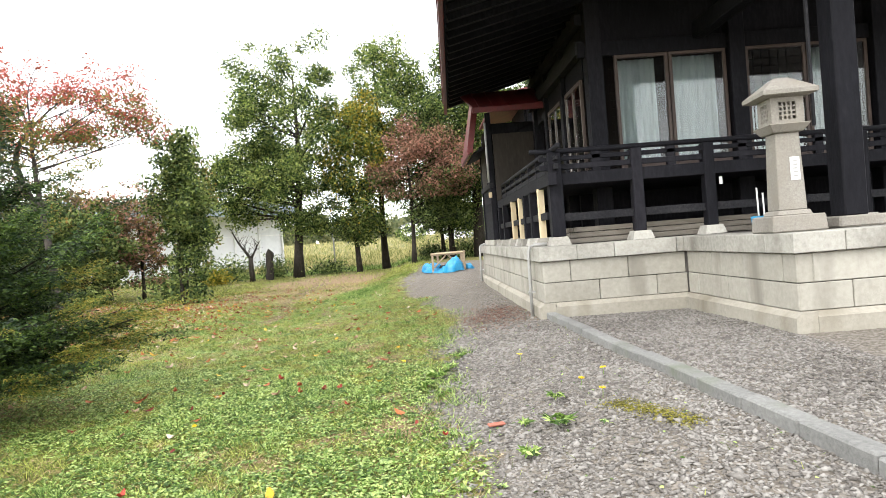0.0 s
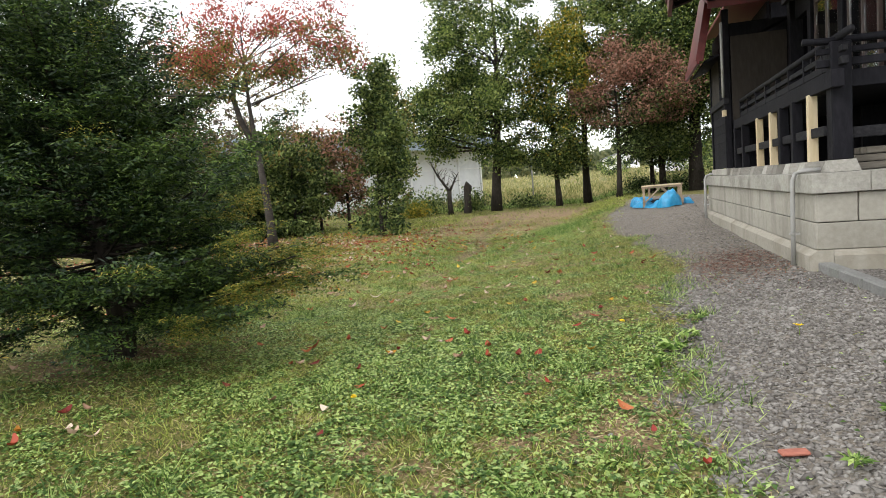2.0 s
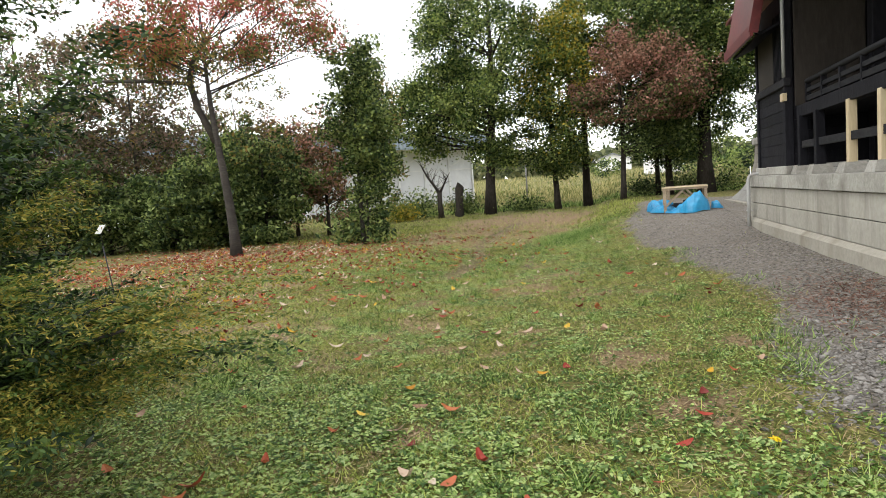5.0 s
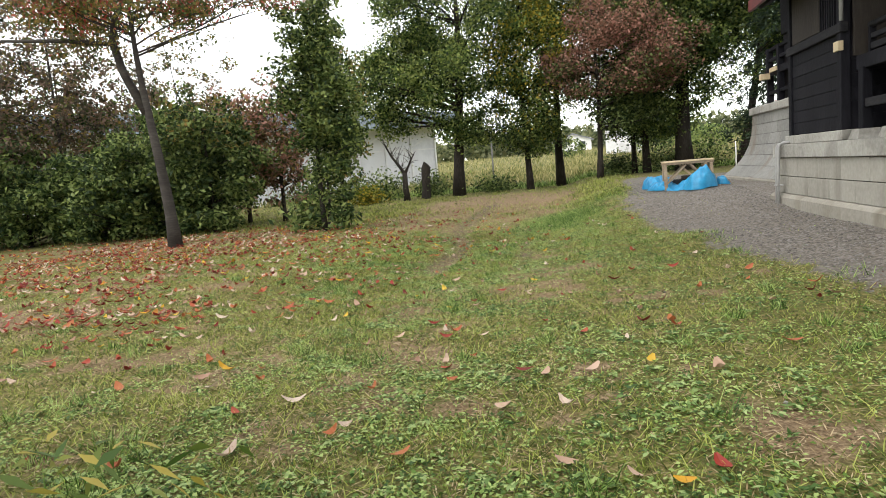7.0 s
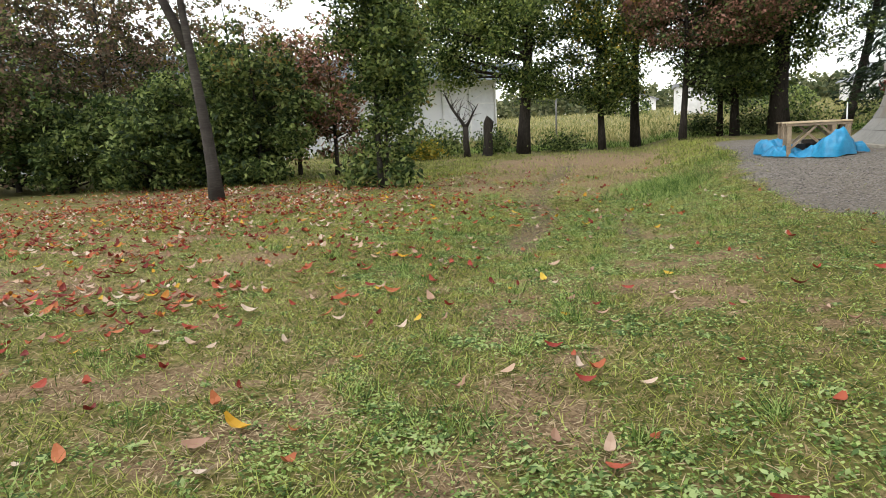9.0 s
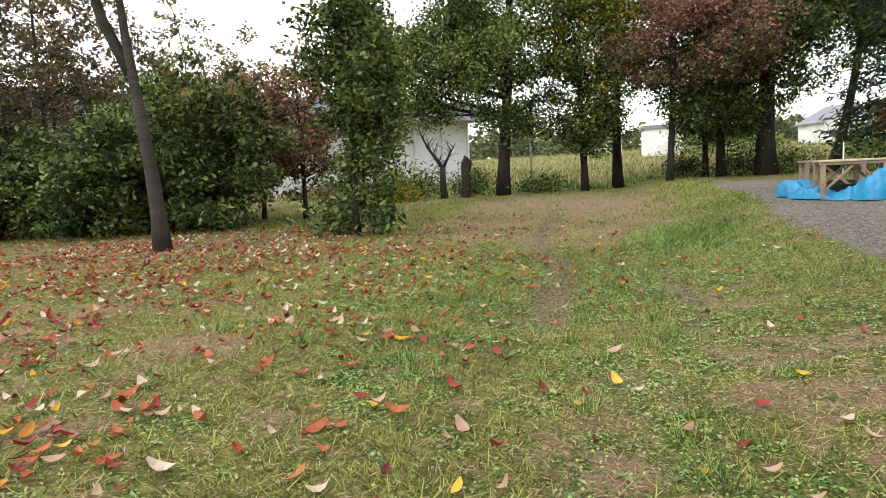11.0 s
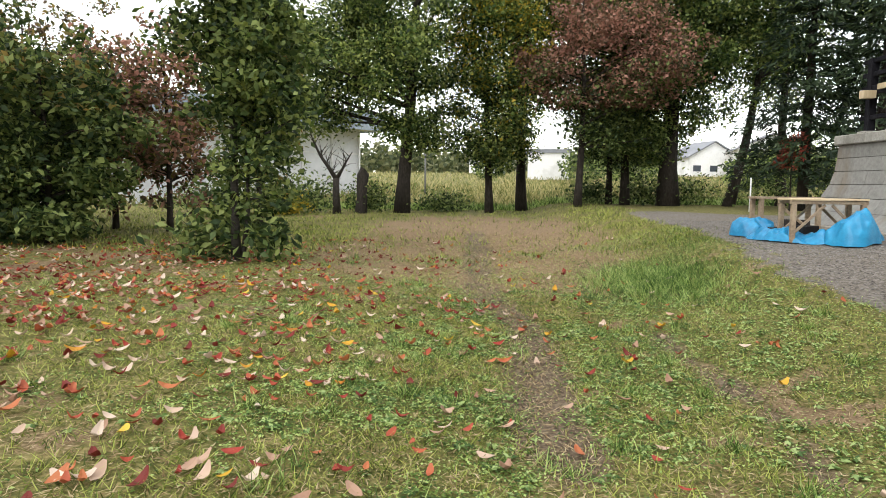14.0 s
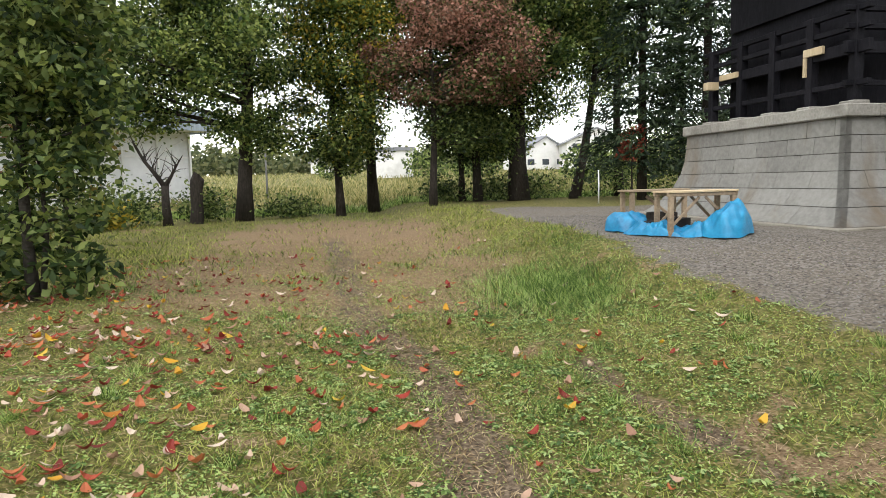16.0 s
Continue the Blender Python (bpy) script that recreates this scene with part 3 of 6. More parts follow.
def build_veranda():
    P = lambda name, bm, mat=M_BLACK, label="": part(name, bm, mat, hall, label)
    side = (10.45, 11.16, 11.96, 12.75, 13.44, 14.53, 15.97, 16.9)
    raw = {11.16, 13.44, 14.53}
    for y in side:
        x = 2.12
        z = 2.3
        if y == 10.45:
            P("veranda_post", box(2.13, 2.35, 10.34, 10.56, 1.44, 2.82, 0.012))
        elif y in raw:
            P("new_post", box(x - 0.05, x + 0.06, y - 0.055, y + 0.055, 1.42, z, 0.006), M_RAWWOOD, "pale new pine post")
        else:
            P("veranda_post", box(x - 0.06, x + 0.08, y - 0.07, y + 0.07, 1.42, z, 0.01))
    for x in (3.60, 4.80, 6.0, 7.4):
        P("veranda_post", box(x - 0.09, x + 0.09, 10.36, 10.54, 1.44, 2.80, 0.012))
    # foot stones
    for y in side:
        c = (2.24, y) if y == 10.45 else (2.13, y)
        bm = box(c[0] - 0.17, c[0] + 0.17, c[1] - 0.17, c[1] + 0.17, 1.30, 1.44)
        for v in bm.verts:
            if v.co.z > 1.4:
                v.co.x += (c[0] - v.co.x) * 0.25
                v.co.y += (c[1] - v.co.y) * 0.25
        P("foot_stone", bm, M_COPING)
    for x in (3.60, 4.80, 6.0, 7.4):
        bm = box(x - 0.18, x + 0.18, 10.28, 10.62, 1.30, 1.44)
        for v in bm.verts:
            if v.co.z > 1.4:
                v.co.x += (x - v.co.x) * 0.25
                v.co.y += (10.45 - v.co.y) * 0.25
        P("foot_stone", bm, M_COPING)
    # deck edge, rails
    P("deck_edge", beam((2.16, 10.2, 2.38), (2.16, 17.1, 2.38), 0.14, 0.20))
    P("deck_edge", beam((2.24, 10.45, 2.38), (8.4, 10.45, 2.38), 0.14, 0.20))
    P("low_rail", beam((2.12, 10.56, 1.80), (2.12, 17.0, 1.80), 0.05, 0.12), M_GREYWOOD)
    P("low_rail", beam((2.36, 10.45, 1.75), (8.4, 10.45, 1.75), 0.05, 0.13), M_GREYWOOD)
    for z, w, h in ((2.58, 0.07, 0.09), (2.72, 0.06, 0.07)):
        P("rail", beam((2.24, 10.2, z), (2.24, 17.0, z), w, h), M_GREYWOOD)
        P("rail", beam((2.0, 10.45, z), (8.4, 10.45, z), w, h))
    v, f = tube([(2.24, 10.0, 2.88), (2.24, 17.0, 2.88)], [0.045, 0.045], 10)
    mesh_object("handrail", v, f, M_GREYWOOD, hall, smooth=True)
    v, f = tube([(1.86, 10.45, 2.86), (2.1, 10.45, 2.84), (8.4, 10.45, 2.84)], [0.04, 0.045, 0.045], 10)
    mesh_object("handrail", v, f, M_BLACK, hall, smooth=True)
    # balusters between deck and rails
    for y in np.arange(11.0, 17.0, 0.85):
        P("baluster", box(2.20, 2.28, y - 0.03, y + 0.03, 2.49, 2.85))
    for x in (2.95, 4.2, 5.4, 6.7):
        P("baluster", box(x - 0.07, x + 0.07, 10.42, 10.49, 2.49, 2.80))
    # meter boxes
    P("small_plate", box(4.93, 4.98, 10.33, 10.345, 2.1, 2.22), M_WHITE, "small white plate")


build_veranda()


def build_annex():
    """The side annex at the rear corner, with its own low roof."""
    P = lambda name, bm, mat=M_BLACK, label="": part(name, bm, mat, hall, label)
    x0 = 1.98
    for i, z in enumerate(np.arange(1.46, 2.86, 0.2)):
        P("wall_board", box(x0 - 0.004 * (i % 2), x0 + 0.03, 17.30, 19.55, z + 0.004, min(z + 0.196, 2.86)))
        P("wall_board", box(x0 + 0.03, 2.9, 17.27, 17.30 + 0.004 * (i % 2), z + 0.004, min(z + 0.196, 2.86)))
    P("sill_stone", box(1.93, 2.25, 17.2, 19.75, 1.30, 1.45, 0.01), M_COPING)
    P("annex_core", box(2.02, 3.3, 17.32, 19.5, 1.46, 4.6))
    P("corner_post", box(1.94, 2.08, 17.24, 17.38, 1.45, 4.9, 0.01))
    P("corner_post", box(1.94, 2.08, 19.42, 19.56, 1.45, 4.3, 0.01))
    P("sill_beam", box(1.92, 2.04, 17.2, 19.6, 2.86, 3.0, 0.01), M_GREYWOOD)
    P("brown_panel", box(1.955, 1.99, 18.1, 19.35, 3.02, 4.05, 0.006), M_BROWNBOARD)
    for y in np.arange(17.5, 18.1, 0.09):
        P("lattice_slat", box(1.955, 1.985, y, y + 0.035, 3.0, 4.2))
    P("pale_block", box(1.90, 1.975, 17.22, 17.4, 2.60, 2.74, 0.004), M_RAWWOOD, "pale new timber end")
    # boarded brown door set back
    P("brown_door", box(2.1, 3.2, 17.18, 17.24, 2.5, 4.3, 0.004), M_BROWNBOARD)
    # downpipe
    v, f = tube([(1.90, 17.1, 4.6), (1.90, 17.1, 3.0)], [0.03, 0.03], 8)
    mesh_object("downpipe", v, f, M_PIPE, hall, smooth=True)


build_annex()


def slab(corners, thick):
    """A sloping sheet through four corners, with thickness downwards."""
    bm = bmesh.new()
    top = [bm.verts.new(c) for c in corners]
    low = [bm.verts.new((c[0], c[1], c[2] - thick)) for c in corners]
    bm.faces.new(top)
    bm.faces.new(low[::-1])
    for i in range(4):
        j = (i + 1) % 4
        bm.faces.new((top[i], low[i], low[j], top[j]))
    return bm


def build_roofs():
    P = lambda name, bm, mat=M_BLACK, label="": part(name, bm, mat, hall, label)
    # main eaves: underside, sheet, red fascia
    P("soffit", slab([(0.56, 8.7, 5.28), (3.4, 8.7, 5.95), (3.4, 17.85, 5.95), (0.98, 17.85, 5.24)], 0.05))
    P("roof_sheet", slab([(0.44, 8.5, 5.50), (14.0, 8.5, 9.7), (14.0, 17.95, 9.6), (0.86, 17.95, 5.42)], 0.06), M_RED, "red metal roofing")
    P("fascia", beam((0.50, 8.6, 5.28), (0.93, 17.9, 5.20), 0.08, 0.30, 0.006), M_RED, "red painted eaves board")
    P("soffit", slab([(3.42, 6.6, 5.75), (14, 6.6, 5.75), (14, 12.0, 5.98), (3.42, 12.0, 5.98)], 0.05))
    P("fascia", box(3.40, 14.0, 6.52, 6.6, 5.55, 5.85, 0.006), M_RED)
    P("roof_sheet", slab([(3.4, 6.4, 5.92), (14.0, 6.4, 5.92), (14.0, 12.0, 8.2), (3.4, 12.0, 8.2)], 0.06), M_RED)
    for y in np.arange(9.6, 17.7, 0.45):
        P("rafter", beam((0.62 + 0.045 * (y - 9), y, 5.16), (3.3, y, 5.80), 0.09, 0.11, 0))
    for x in np.arange(3.8, 9.5, 0.5):
        P("rafter", beam((x, 6.66, 5.62), (x, 11.9, 5.86), 0.09, 0.11, 0))
    # small pent roof facing the yard
    P("pent_roof", slab([(1.50, 15.6, 4.70), (3.2, 15.6, 4.74), (3.2, 16.6, 5.32), (1.25, 16.6, 5.28)], 0.05), M_RED, "small red metal pent roof")
    for x in np.arange(1.8, 3.4, 0.35):
        P("pent_seam", beam((x - 0.15, 15.6, 4.72), (x - 0.25, 16.6, 5.31), 0.025, 0.03, 0), M_RED)
    P("pent_edge", box(1.46, 3.2, 15.55, 15.59, 4.58, 4.71), M_RED)
    # lower annex roof, its rake falling outwards
    P("annex_roof", slab([(1.42, 17.3, 3.95), (1.80, 17.3, 5.75), (1.80, 19.9, 5.75), (1.42, 19.9, 3.95)], 0.09), M_RED, "red annex roof")
    P("annex_soffit", slab([(1.56, 17.32, 3.86), (3.3, 17.32, 4.6), (3.3, 19.85, 4.6), (1.56, 19.85, 3.86)], 0.05))
    P("annex_fascia", box(1.40, 1.46, 17.22, 19.95, 3.80, 4.0, 0.004), M_RED)
    P("rake_board", beam((1.46, 17.24, 3.86), (1.74, 17.24, 5.35), 0.05, 0.16), M_RED)


build_roofs()


def build_boards():
    g = empty("stacked_boards", "old grey boards stacked under the veranda", "boards", at=(2.5, 10.9, 1.3))
    for i in range(3):
        for j in range(3):
            part("board", box(2.45 + 0.1 * i + random.uniform(-0.08, 0.08) - 2.5, 5.9 + random.uniform(-0.2, 0.2) - 2.5,
                              0.05 + j * 0.24, 0.25 + j * 0.24, i * 0.095, i * 0.095 + 0.085, 0.01), M_LOG, g)
    return g


build_boards()


def build_pipes():
    for y, n in ((10.55, 1), (19.5, 2)):
        for k in range(n):
            o = 0.1 * k
            p = empty("drain_pipe", "grey plastic drain pipe bent over the platform coping", "pipe", "drain pipes")
            tube_part("pipe", [(2.05, y + o, 1.34), (1.85, y + o, 1.34), (1.77, y + o, 1.31), (1.735, y + o, 1.22), (1.73, y + o, 0.8), (1.725, y + o, 0.15)], [0.028] * 6, M_PIPE, p, 8)
            part("pipe_clip", box(1.69, 1.80, y + o - 0.04, y + o + 0.04, 0.55, 0.575), M_PIPE, p)


build_pipes()


def build_lantern():
    l = empty("stone_lantern", "grey granite lantern with square shaft and lattice fire box", "lantern", at=(4.50, 7.72, 1.30))
    P = lambda name, bm, label="": part(name, bm, M_GRANITE, l, label)

    def frustum(w0, w1, z0, z1, bevel=0.01):
        bm = box(-w0 / 2, w0 / 2, -w0 / 2, w0 / 2, z0, z1)
        for v in bm.verts:
            if v.co.z > (z0 + z1) / 2:
                v.co.x *= w1 / w0
                v.co.y *= w1 / w0
        if bevel:
            bmesh.ops.bevel(bm, geom=list(bm.edges), offset=bevel, segments=1, affect="EDGES")
        return bm

    P("base", frustum(0.64, 0.61, 0, 0.20, 0.015))
    P("shaft_foot", frustum(0.42, 0.37, 0.20, 0.26))
    P("shaft", frustum(0.33, 0.28, 0.26, 1.20))
    P("platform_slab", frustum(0.36, 0.50, 1.20, 1.30))
    w, z0, z1 = 0.38, 1.30, 1.62
    P("fire_box_sill", box(-w / 2, w / 2, -w / 2, w / 2, z0, z0 + 0.05))
    P("fire_box_head", box(-w / 2, w / 2, -w / 2, w / 2, z1 - 0.06, z1))
    for sx in (-1, 1):
        for sy in (-1, 1):
            P("fire_box_corner", box(sx * w / 2 - (0.09 if sx > 0 else 0), sx * w / 2 + (0.09 if sx < 0 else 0), sy * w / 2 - (0.09 if sy > 0 else 0), sy * w / 2 + (0.09 if sy < 0 else 0), z0 + 0.05, z1 - 0.06))
    for k in range(4):
        rot = Matrix.Rotation(k * math.pi / 2, 4, "Z")
        for i in range(1, 4):
            u = -w / 2 + 0.09 + (w - 0.18) * i / 4
            P("lattice_bar", box(u - 0.010, u + 0.010, -w / 2 + 0.01, -w / 2 + 0.04, z0 + 0.05, z1 - 0.06, 0, rot))
            zz = z0 + 0.05 + (z1 - z0 - 0.11) * i / 4
            P("lattice_bar", box(-w / 2 + 0.09, w / 2 - 0.09, -w / 2 + 0.012, -w / 2 + 0.042, zz - 0.010, zz + 0.010, 0, rot))
    P("fire_box_core", box(-0.10, 0.10, -0.10, 0.10, z0 + 0.05, z1 - 0.06))
    # gabled cap with thick eaves
    bm = bmesh.new()
    e, h = 0.32, 0.25
    pts = [(-e, -e, z1 + 0.02), (e, -e, z1 + 0.02), (e, e, z1 + 0.02), (-e, e, z1 + 0.02), (-e, -e, z1 + 0.07), (e, -e, z1 + 0.07), (e, e, z1 + 0.07), (-e, e, z1 + 0.07),
           (-0.08, -0.08, z1 + h), (0.08, -0.08, z1 + h), (0.08, 0.08, z1 + h), (-0.08, 0.08, z1 + h), (-0.25, -0.25, z1 - 0.0), (0.25, -0.25, z1), (0.25, 0.25, z1), (-0.25, 0.25, z1)]
    vs = [bm.verts.new(q) for q in pts]
    for i in range(4):
        j = (i + 1) % 4
        bm.faces.new((vs[i], vs[j], vs[4 + j], vs[4 + i]))
        bm.faces.new((vs[4 + i], vs[4 + j], vs[8 + j], vs[8 + i]))
        bm.faces.new((vs[12 + i], vs[12 + j], vs[j], vs[i]))
    bm.faces.new(vs[8:12])
    bm.faces.new(vs[12:16][::-1])
    P("cap", bm)
    part("notice", box(0.00, 0.11, -0.164, -0.156, 0.62, 0.90), M_WHITE, l, "small white notice with faded marks")
    for i in range(5):
        part("notice_mark", box(0.03, 0.08, -0.168, -0.1645, 0.66 + i * 0.045, 0.68 + i * 0.045), M_PIPE, l)
    l.rotation_euler = (0, 0, radians(-6))
    return l


build_lantern()


# ---- rear hall on its battered stone base ----
def flare(z):
    """How far the battered face stands out at height z above the pad."""
    t = max(0.0, 1 - (z - 0.35) / 1.9)
    return 0.06 * t + 0.80 * t ** 3.2


def build_rear_base():
    p = empty("rear_stone_base", "battered pale stone base of the rear hall, brown streaked", "stone base", kind="structure")
    X, Y0, Y1, TOP = 3.62, 23.72, 28.4, 2.47
    zs = [0.45, 0.75, 1.05, 1.35, 1.65, 1.95, 2.25]
    Z = sorted(set(zs + [0.55, 0.65, 0.9]))

    def ring(z, inset=0.0):
        f = flare(z) - inset
        return (X - f, Y0 - f, 14.0, Y1 + f)

    # recessed core
    bm = bmesh.new()
    rows = []
    for z in Z + [TOP - 0.02]:
        a, b, c, d = ring(z, 0.03)
        rows.append([bm.verts.new(q) for q in ((a, b, z), (c, b, z), (c, d, z), (a, d, z))])
    for r, s in zip(rows, rows[1:]):
        for i in range(4):
            j = (i + 1) % 4
            bm.faces.new((r[i], r[j], s[j], s[i]))
    bm.faces.new(rows[-1])
    part("core", bm, M_JOINT, p)

    def quad_block(a0, a1, z0, z1, side):
        bm = bmesh.new()
        g = 0.006
        levels = [z0 + g] + [z for z in (0.55, 0.65, 0.9) if z0 + g < z < z1 - g] + [z1 - g]
        front, back = [], []
        for z in levels:
            f = flare(z)
            ends = []
            for a in (a0, a1):
                if side == "w":
                    ycl = min(max(a, Y0 - f if a <= Y0 - 0.9 else a), Y1 + f if a >= Y1 + 0.9 else a)
                    ycl = (Y0 - f) if a < Y0 - 0.9 else ((Y1 + f) if a > Y1 + 0.9 else a)
                    ends.append(((X - f, ycl, z), (X - f + 0.12, ycl, z)))
                else:
                    xcl = (X - f) if a < X - 0.9 else a
                    ends.append(((xcl, Y0 - f, z), (xcl, Y0 - f + 0.12, z)))
            front.append([bm.verts.new(e[0]) for e in ends])
            back.append([bm.verts.new(e[1]) for e in ends])
        for i in range(len(levels) - 1):
            bm.faces.new((front[i][0], front[i][1], front[i + 1][1], front[i + 1][0]))
            for k in (0, 1):
                bm.faces.new((front[i][k], back[i][k], back[i + 1][k], front[i + 1][k]))
        bm.faces.new((front[-1][0], front[-1][1], back[-1][1], back[-1][0]))
        bm.faces.new((front[0][0], front[0][1], back[0][1], back[0][0]))
        part("stone", bm, M_STONE, p)

    for row, (z0, z1) in enumerate(zip(zs, zs[1:])):
        cuts = [Y0 - 1.0] + [Y0 + 0.55 + 0.86 * i + (0.43 if row % 2 else 0) + random.uniform(-0.12, 0.12) for i in range(-1 + (row % 2 == 0), 5)] + [Y1 + 1.0]
        cuts = [c for c in cuts if c <= Y0 - 1 or c >= Y1 + 1 or Y0 + 0.2 < c < Y1 - 0.2]
        for a0, a1 in zip(cuts, cuts[1:]):
            quad_block(a0 + (0.004 if a0 > Y0 else 0), a1 - (0.004 if a1 < Y1 else 0), z0, z1, "w")
        cuts = [X - 1.0] + [X + 0.3 + 0.9 * i + (0.45 if row % 2 else 0) for i in range(0, 6)]
        for a0, a1 in zip(cuts, cuts[1:]):
            quad_block(a0 + (0.004 if a0 > X else 0), a1 - 0.004, z0, z1, "s")
    # coping and footing
    for line in ((Y0 - 0.08, Y0 + 1.9), (Y0 + 1.91, Y0 + 3.6), (Y0 + 3.61, Y1 + 0.08)):
        part("coping_stone", box(X - 0.08, X + 0.6, line[0], line[1], 2.25, TOP, 0.02), M_COPING, p)
    part("coping_stone", box(X + 0.61, 14, Y0 - 0.08, Y0 + 0.6, 2.25, TOP, 0.02), M_COPING, p)
    f = flare(0.45)
    part("footing", box(X - f - 0.14, X - f + 0.5, Y0 - f - 0.14, Y1 + f + 0.14, 0.1, 0.45, 0.015), M_PLINTH, p)
    part("footing", box(X - f + 0.505, 14, Y0 - f - 0.14, Y0 - f + 0.5, 0.1, 0.45, 0.015), M_PLINTH, p)


build_rear_base()


def build_rear_hall():
    h = empty("rear_hall", "black timber rear hall with veranda on stone base", "shrine")
    P = lambda name, bm, mat=M_BLACK, label="": part(name, bm, mat, h, label)
    P("body", box(4.40, 14, 24.40, 27.9, 2.47, 6.5))
    for i in range(5):
        y = 24.0 + i * 1.0
        P("veranda_post", box(3.95, 4.12, y - 0.08, y + 0.08, 2.47, 4.15, 0.01))
        P("foot_stone", box(3.86, 4.2, y - 0.17, y + 0.17, 2.471, 2.55, 0.02), M_COPING)
    for x in (5.2, 6.4, 7.6):
        P("veranda_post", box(x - 0.08, x + 0.08, 23.93, 24.08, 2.47, 4.15, 0.01))
        P("foot_stone", box(x - 0.17, x + 0.17, 23.86, 24.2, 2.471, 2.55, 0.02), M_COPING)
    for z in (2.85, 3.45, 3.8, 4.1):
        w = 0.2 if z == 3.45 else 0.09
        P("rail", beam((4.03, 23.7, z), (4.03, 28.3, z), 0.1, w))
        P("rail", beam((3.8, 24.0, z), (9, 24.0, z), 0.1, w))
    P("veranda_deck", box(4.13, 4.395, 24.1, 28.1, 3.50, 3.58))
    P("new_beam", box(3.90, 3.96, 24.62, 25.08, 3.46, 3.60, 0.004), M_RAWWOOD, "pale new timber")
    P("new_post", box(3.90, 3.95, 25.02, 25.08, 3.10, 3.455, 0.004), M_RAWWOOD, "pale new timber")
    P("new_beam", box(3.7, 3.96, 27.7, 27.9, 3.25, 3.42, 0.004), M_RAWWOOD, "pale new timber")
    P("new_beam", box(3.90, 3.96, 27.0, 27.6, 3.42, 3.54, 0.004), M_RAWWOOD, "pale new timber")
    P("roof", slab([(3.0, 23.0, 6.6), (14, 23.0, 9), (14, 29.4, 9), (3.0, 29.4, 6.6)], 0.1), M_RED, "red metal roof")
    P("wall_board", box(4.30, 4.395, 24.6, 27.8, 4.5, 6.6))


build_rear_hall()


# ---- work table and tarpaulins on the gravel pad ----
def build_table():
    z = ground(0.8, 24.2)
    t = empty("work_table", "plain pale plywood work table on timber legs", "table", at=(0.86, 23.78, z))
    m = Matrix.Rotation(radians(88), 4, "Z")
    part("tabletop", box(-0.27, 0.27, -0.60, 0.60, 0.69, 0.72, 0.004, m), M_TABLETOP, t, "pale plywood sheet")
    for x in (-0.22, 0.22):
        for y in (-0.54, 0.54):
            part("leg", box(x - 0.038, x + 0.038, y - 0.038, y + 0.038, 0, 0.63, 0.006, m), M_PLANK, t)
    for x in (-0.22, 0.22):
        part("apron", box(x - 0.03, x + 0.03, -0.6, 0.6, 0.632, 0.688, 0.004, m), M_PLANK, t)
    for x in (-0.22, 0.22):
        a, b = m @ Vector((x, -0.5, 0.18)), m @ Vector((x, -0.05, 0.62))
        part("brace", beam(a, b, 0.025, 0.045), M_PLANK, t)
        a, b = m @ Vector((x, 0.5, 0.18)), m @ Vector((x, 0.05, 0.62))
        part("brace", beam(a, b, 0.025, 0.045), M_PLANK, t)
    z2 = ground(0.3, 25.6)
    s = empty("low_bench", "weathered timber trestle bench", "bench", at=(1.07, 25.45, z2))
    part("plank", box(-0.25, 0.25, -0.6, 0.6, 0.68, 0.72, 0.004, m), M_PLANK, s)
    for x in (-0.2, 0.2):
        for y in (-0.52, 0.52):
            part("leg", box(x - 0.04, x + 0.04, y - 0.04, y + 0.04, 0, 0.68, 0.006, m), M_PLANK, s)


build_table()


def heap(name, cx, cy, rx, ry, h, turn, seed, label, mat=None):
    """A crumpled sheet over a load: ridged folds and a loose hem on the ground."""
    n, k = 84, 30
    verts, faces = [], []
    ca, sa = math.cos(turn), math.sin(turn)
    for i in range(k + 1):
        r = i / k
        for j in range(n):
            a = 2 * math.pi * j / n
            rr = r * (1 + 0.22 * wob(math.cos(a) * 1.4, math.sin(a) * 1.4, 1.0, seed))
            u, v = rx * rr * math.cos(a), ry * rr * math.sin(a)
            x, y = cx + ca * u - sa * v, cy + sa * u + ca * v
            prof = (1 - r ** 2.6) ** 0.6
            ridge = 1 - abs(wob(u * 2.0 + 0.4 * v, v * 2.0, 1.0, seed + 3)) * 2.2
            crease = 1 - abs(wob(u * 4.6 - v, v * 4.6 + u, 1.0, seed + 5)) * 2.5
            z = ground(x, y) + 0.012 + h * prof * (0.9 + 0.45 * wob(u, v, 1.5, seed + 1)) + (0.10 * ridge + 0.06 * crease + 0.025 * wob(u, v, 14.0, seed)) * min(1, (1.02 - r) * 7)
            verts.append((x, y, max(z, ground(x, y) + 0.008)))
    for i in range(k):
        for j in range(n):
            j2 = (j + 1) % n
            faces.append((i * n + j, i * n + j2, (i + 1) * n + j2, (i + 1) * n + j))
    ob = mesh_object(name, verts, faces, mat or M_TARP, smooth=True)
    return tagged(ob, label, "tarpaulin", "blue tarpaulins")


heap("blue_tarpaulin", 1.05, 23.22, 0.42, 0.36, 0.44, 0.5, 11.0, "bright blue tarpaulin bunched in a tall heap on gravel")
heap("blue_tarpaulin", 0.28, 24.95, 0.38, 0.32, 0.28, 0.2, 23.0, "bright blue tarpaulin crumpled beside the table legs")
heap("blue_tarpaulin", 0.42, 23.85, 0.72, 0.27, 0.11, -0.95, 37.0, "bright blue tarpaulin lying low and folded")
heap("blue_tarpaulin", 1.70, 23.75, 0.17, 0.14, 0.13, 0.3, 41.0, "small blue bundle of tarpaulin lying on gravel")


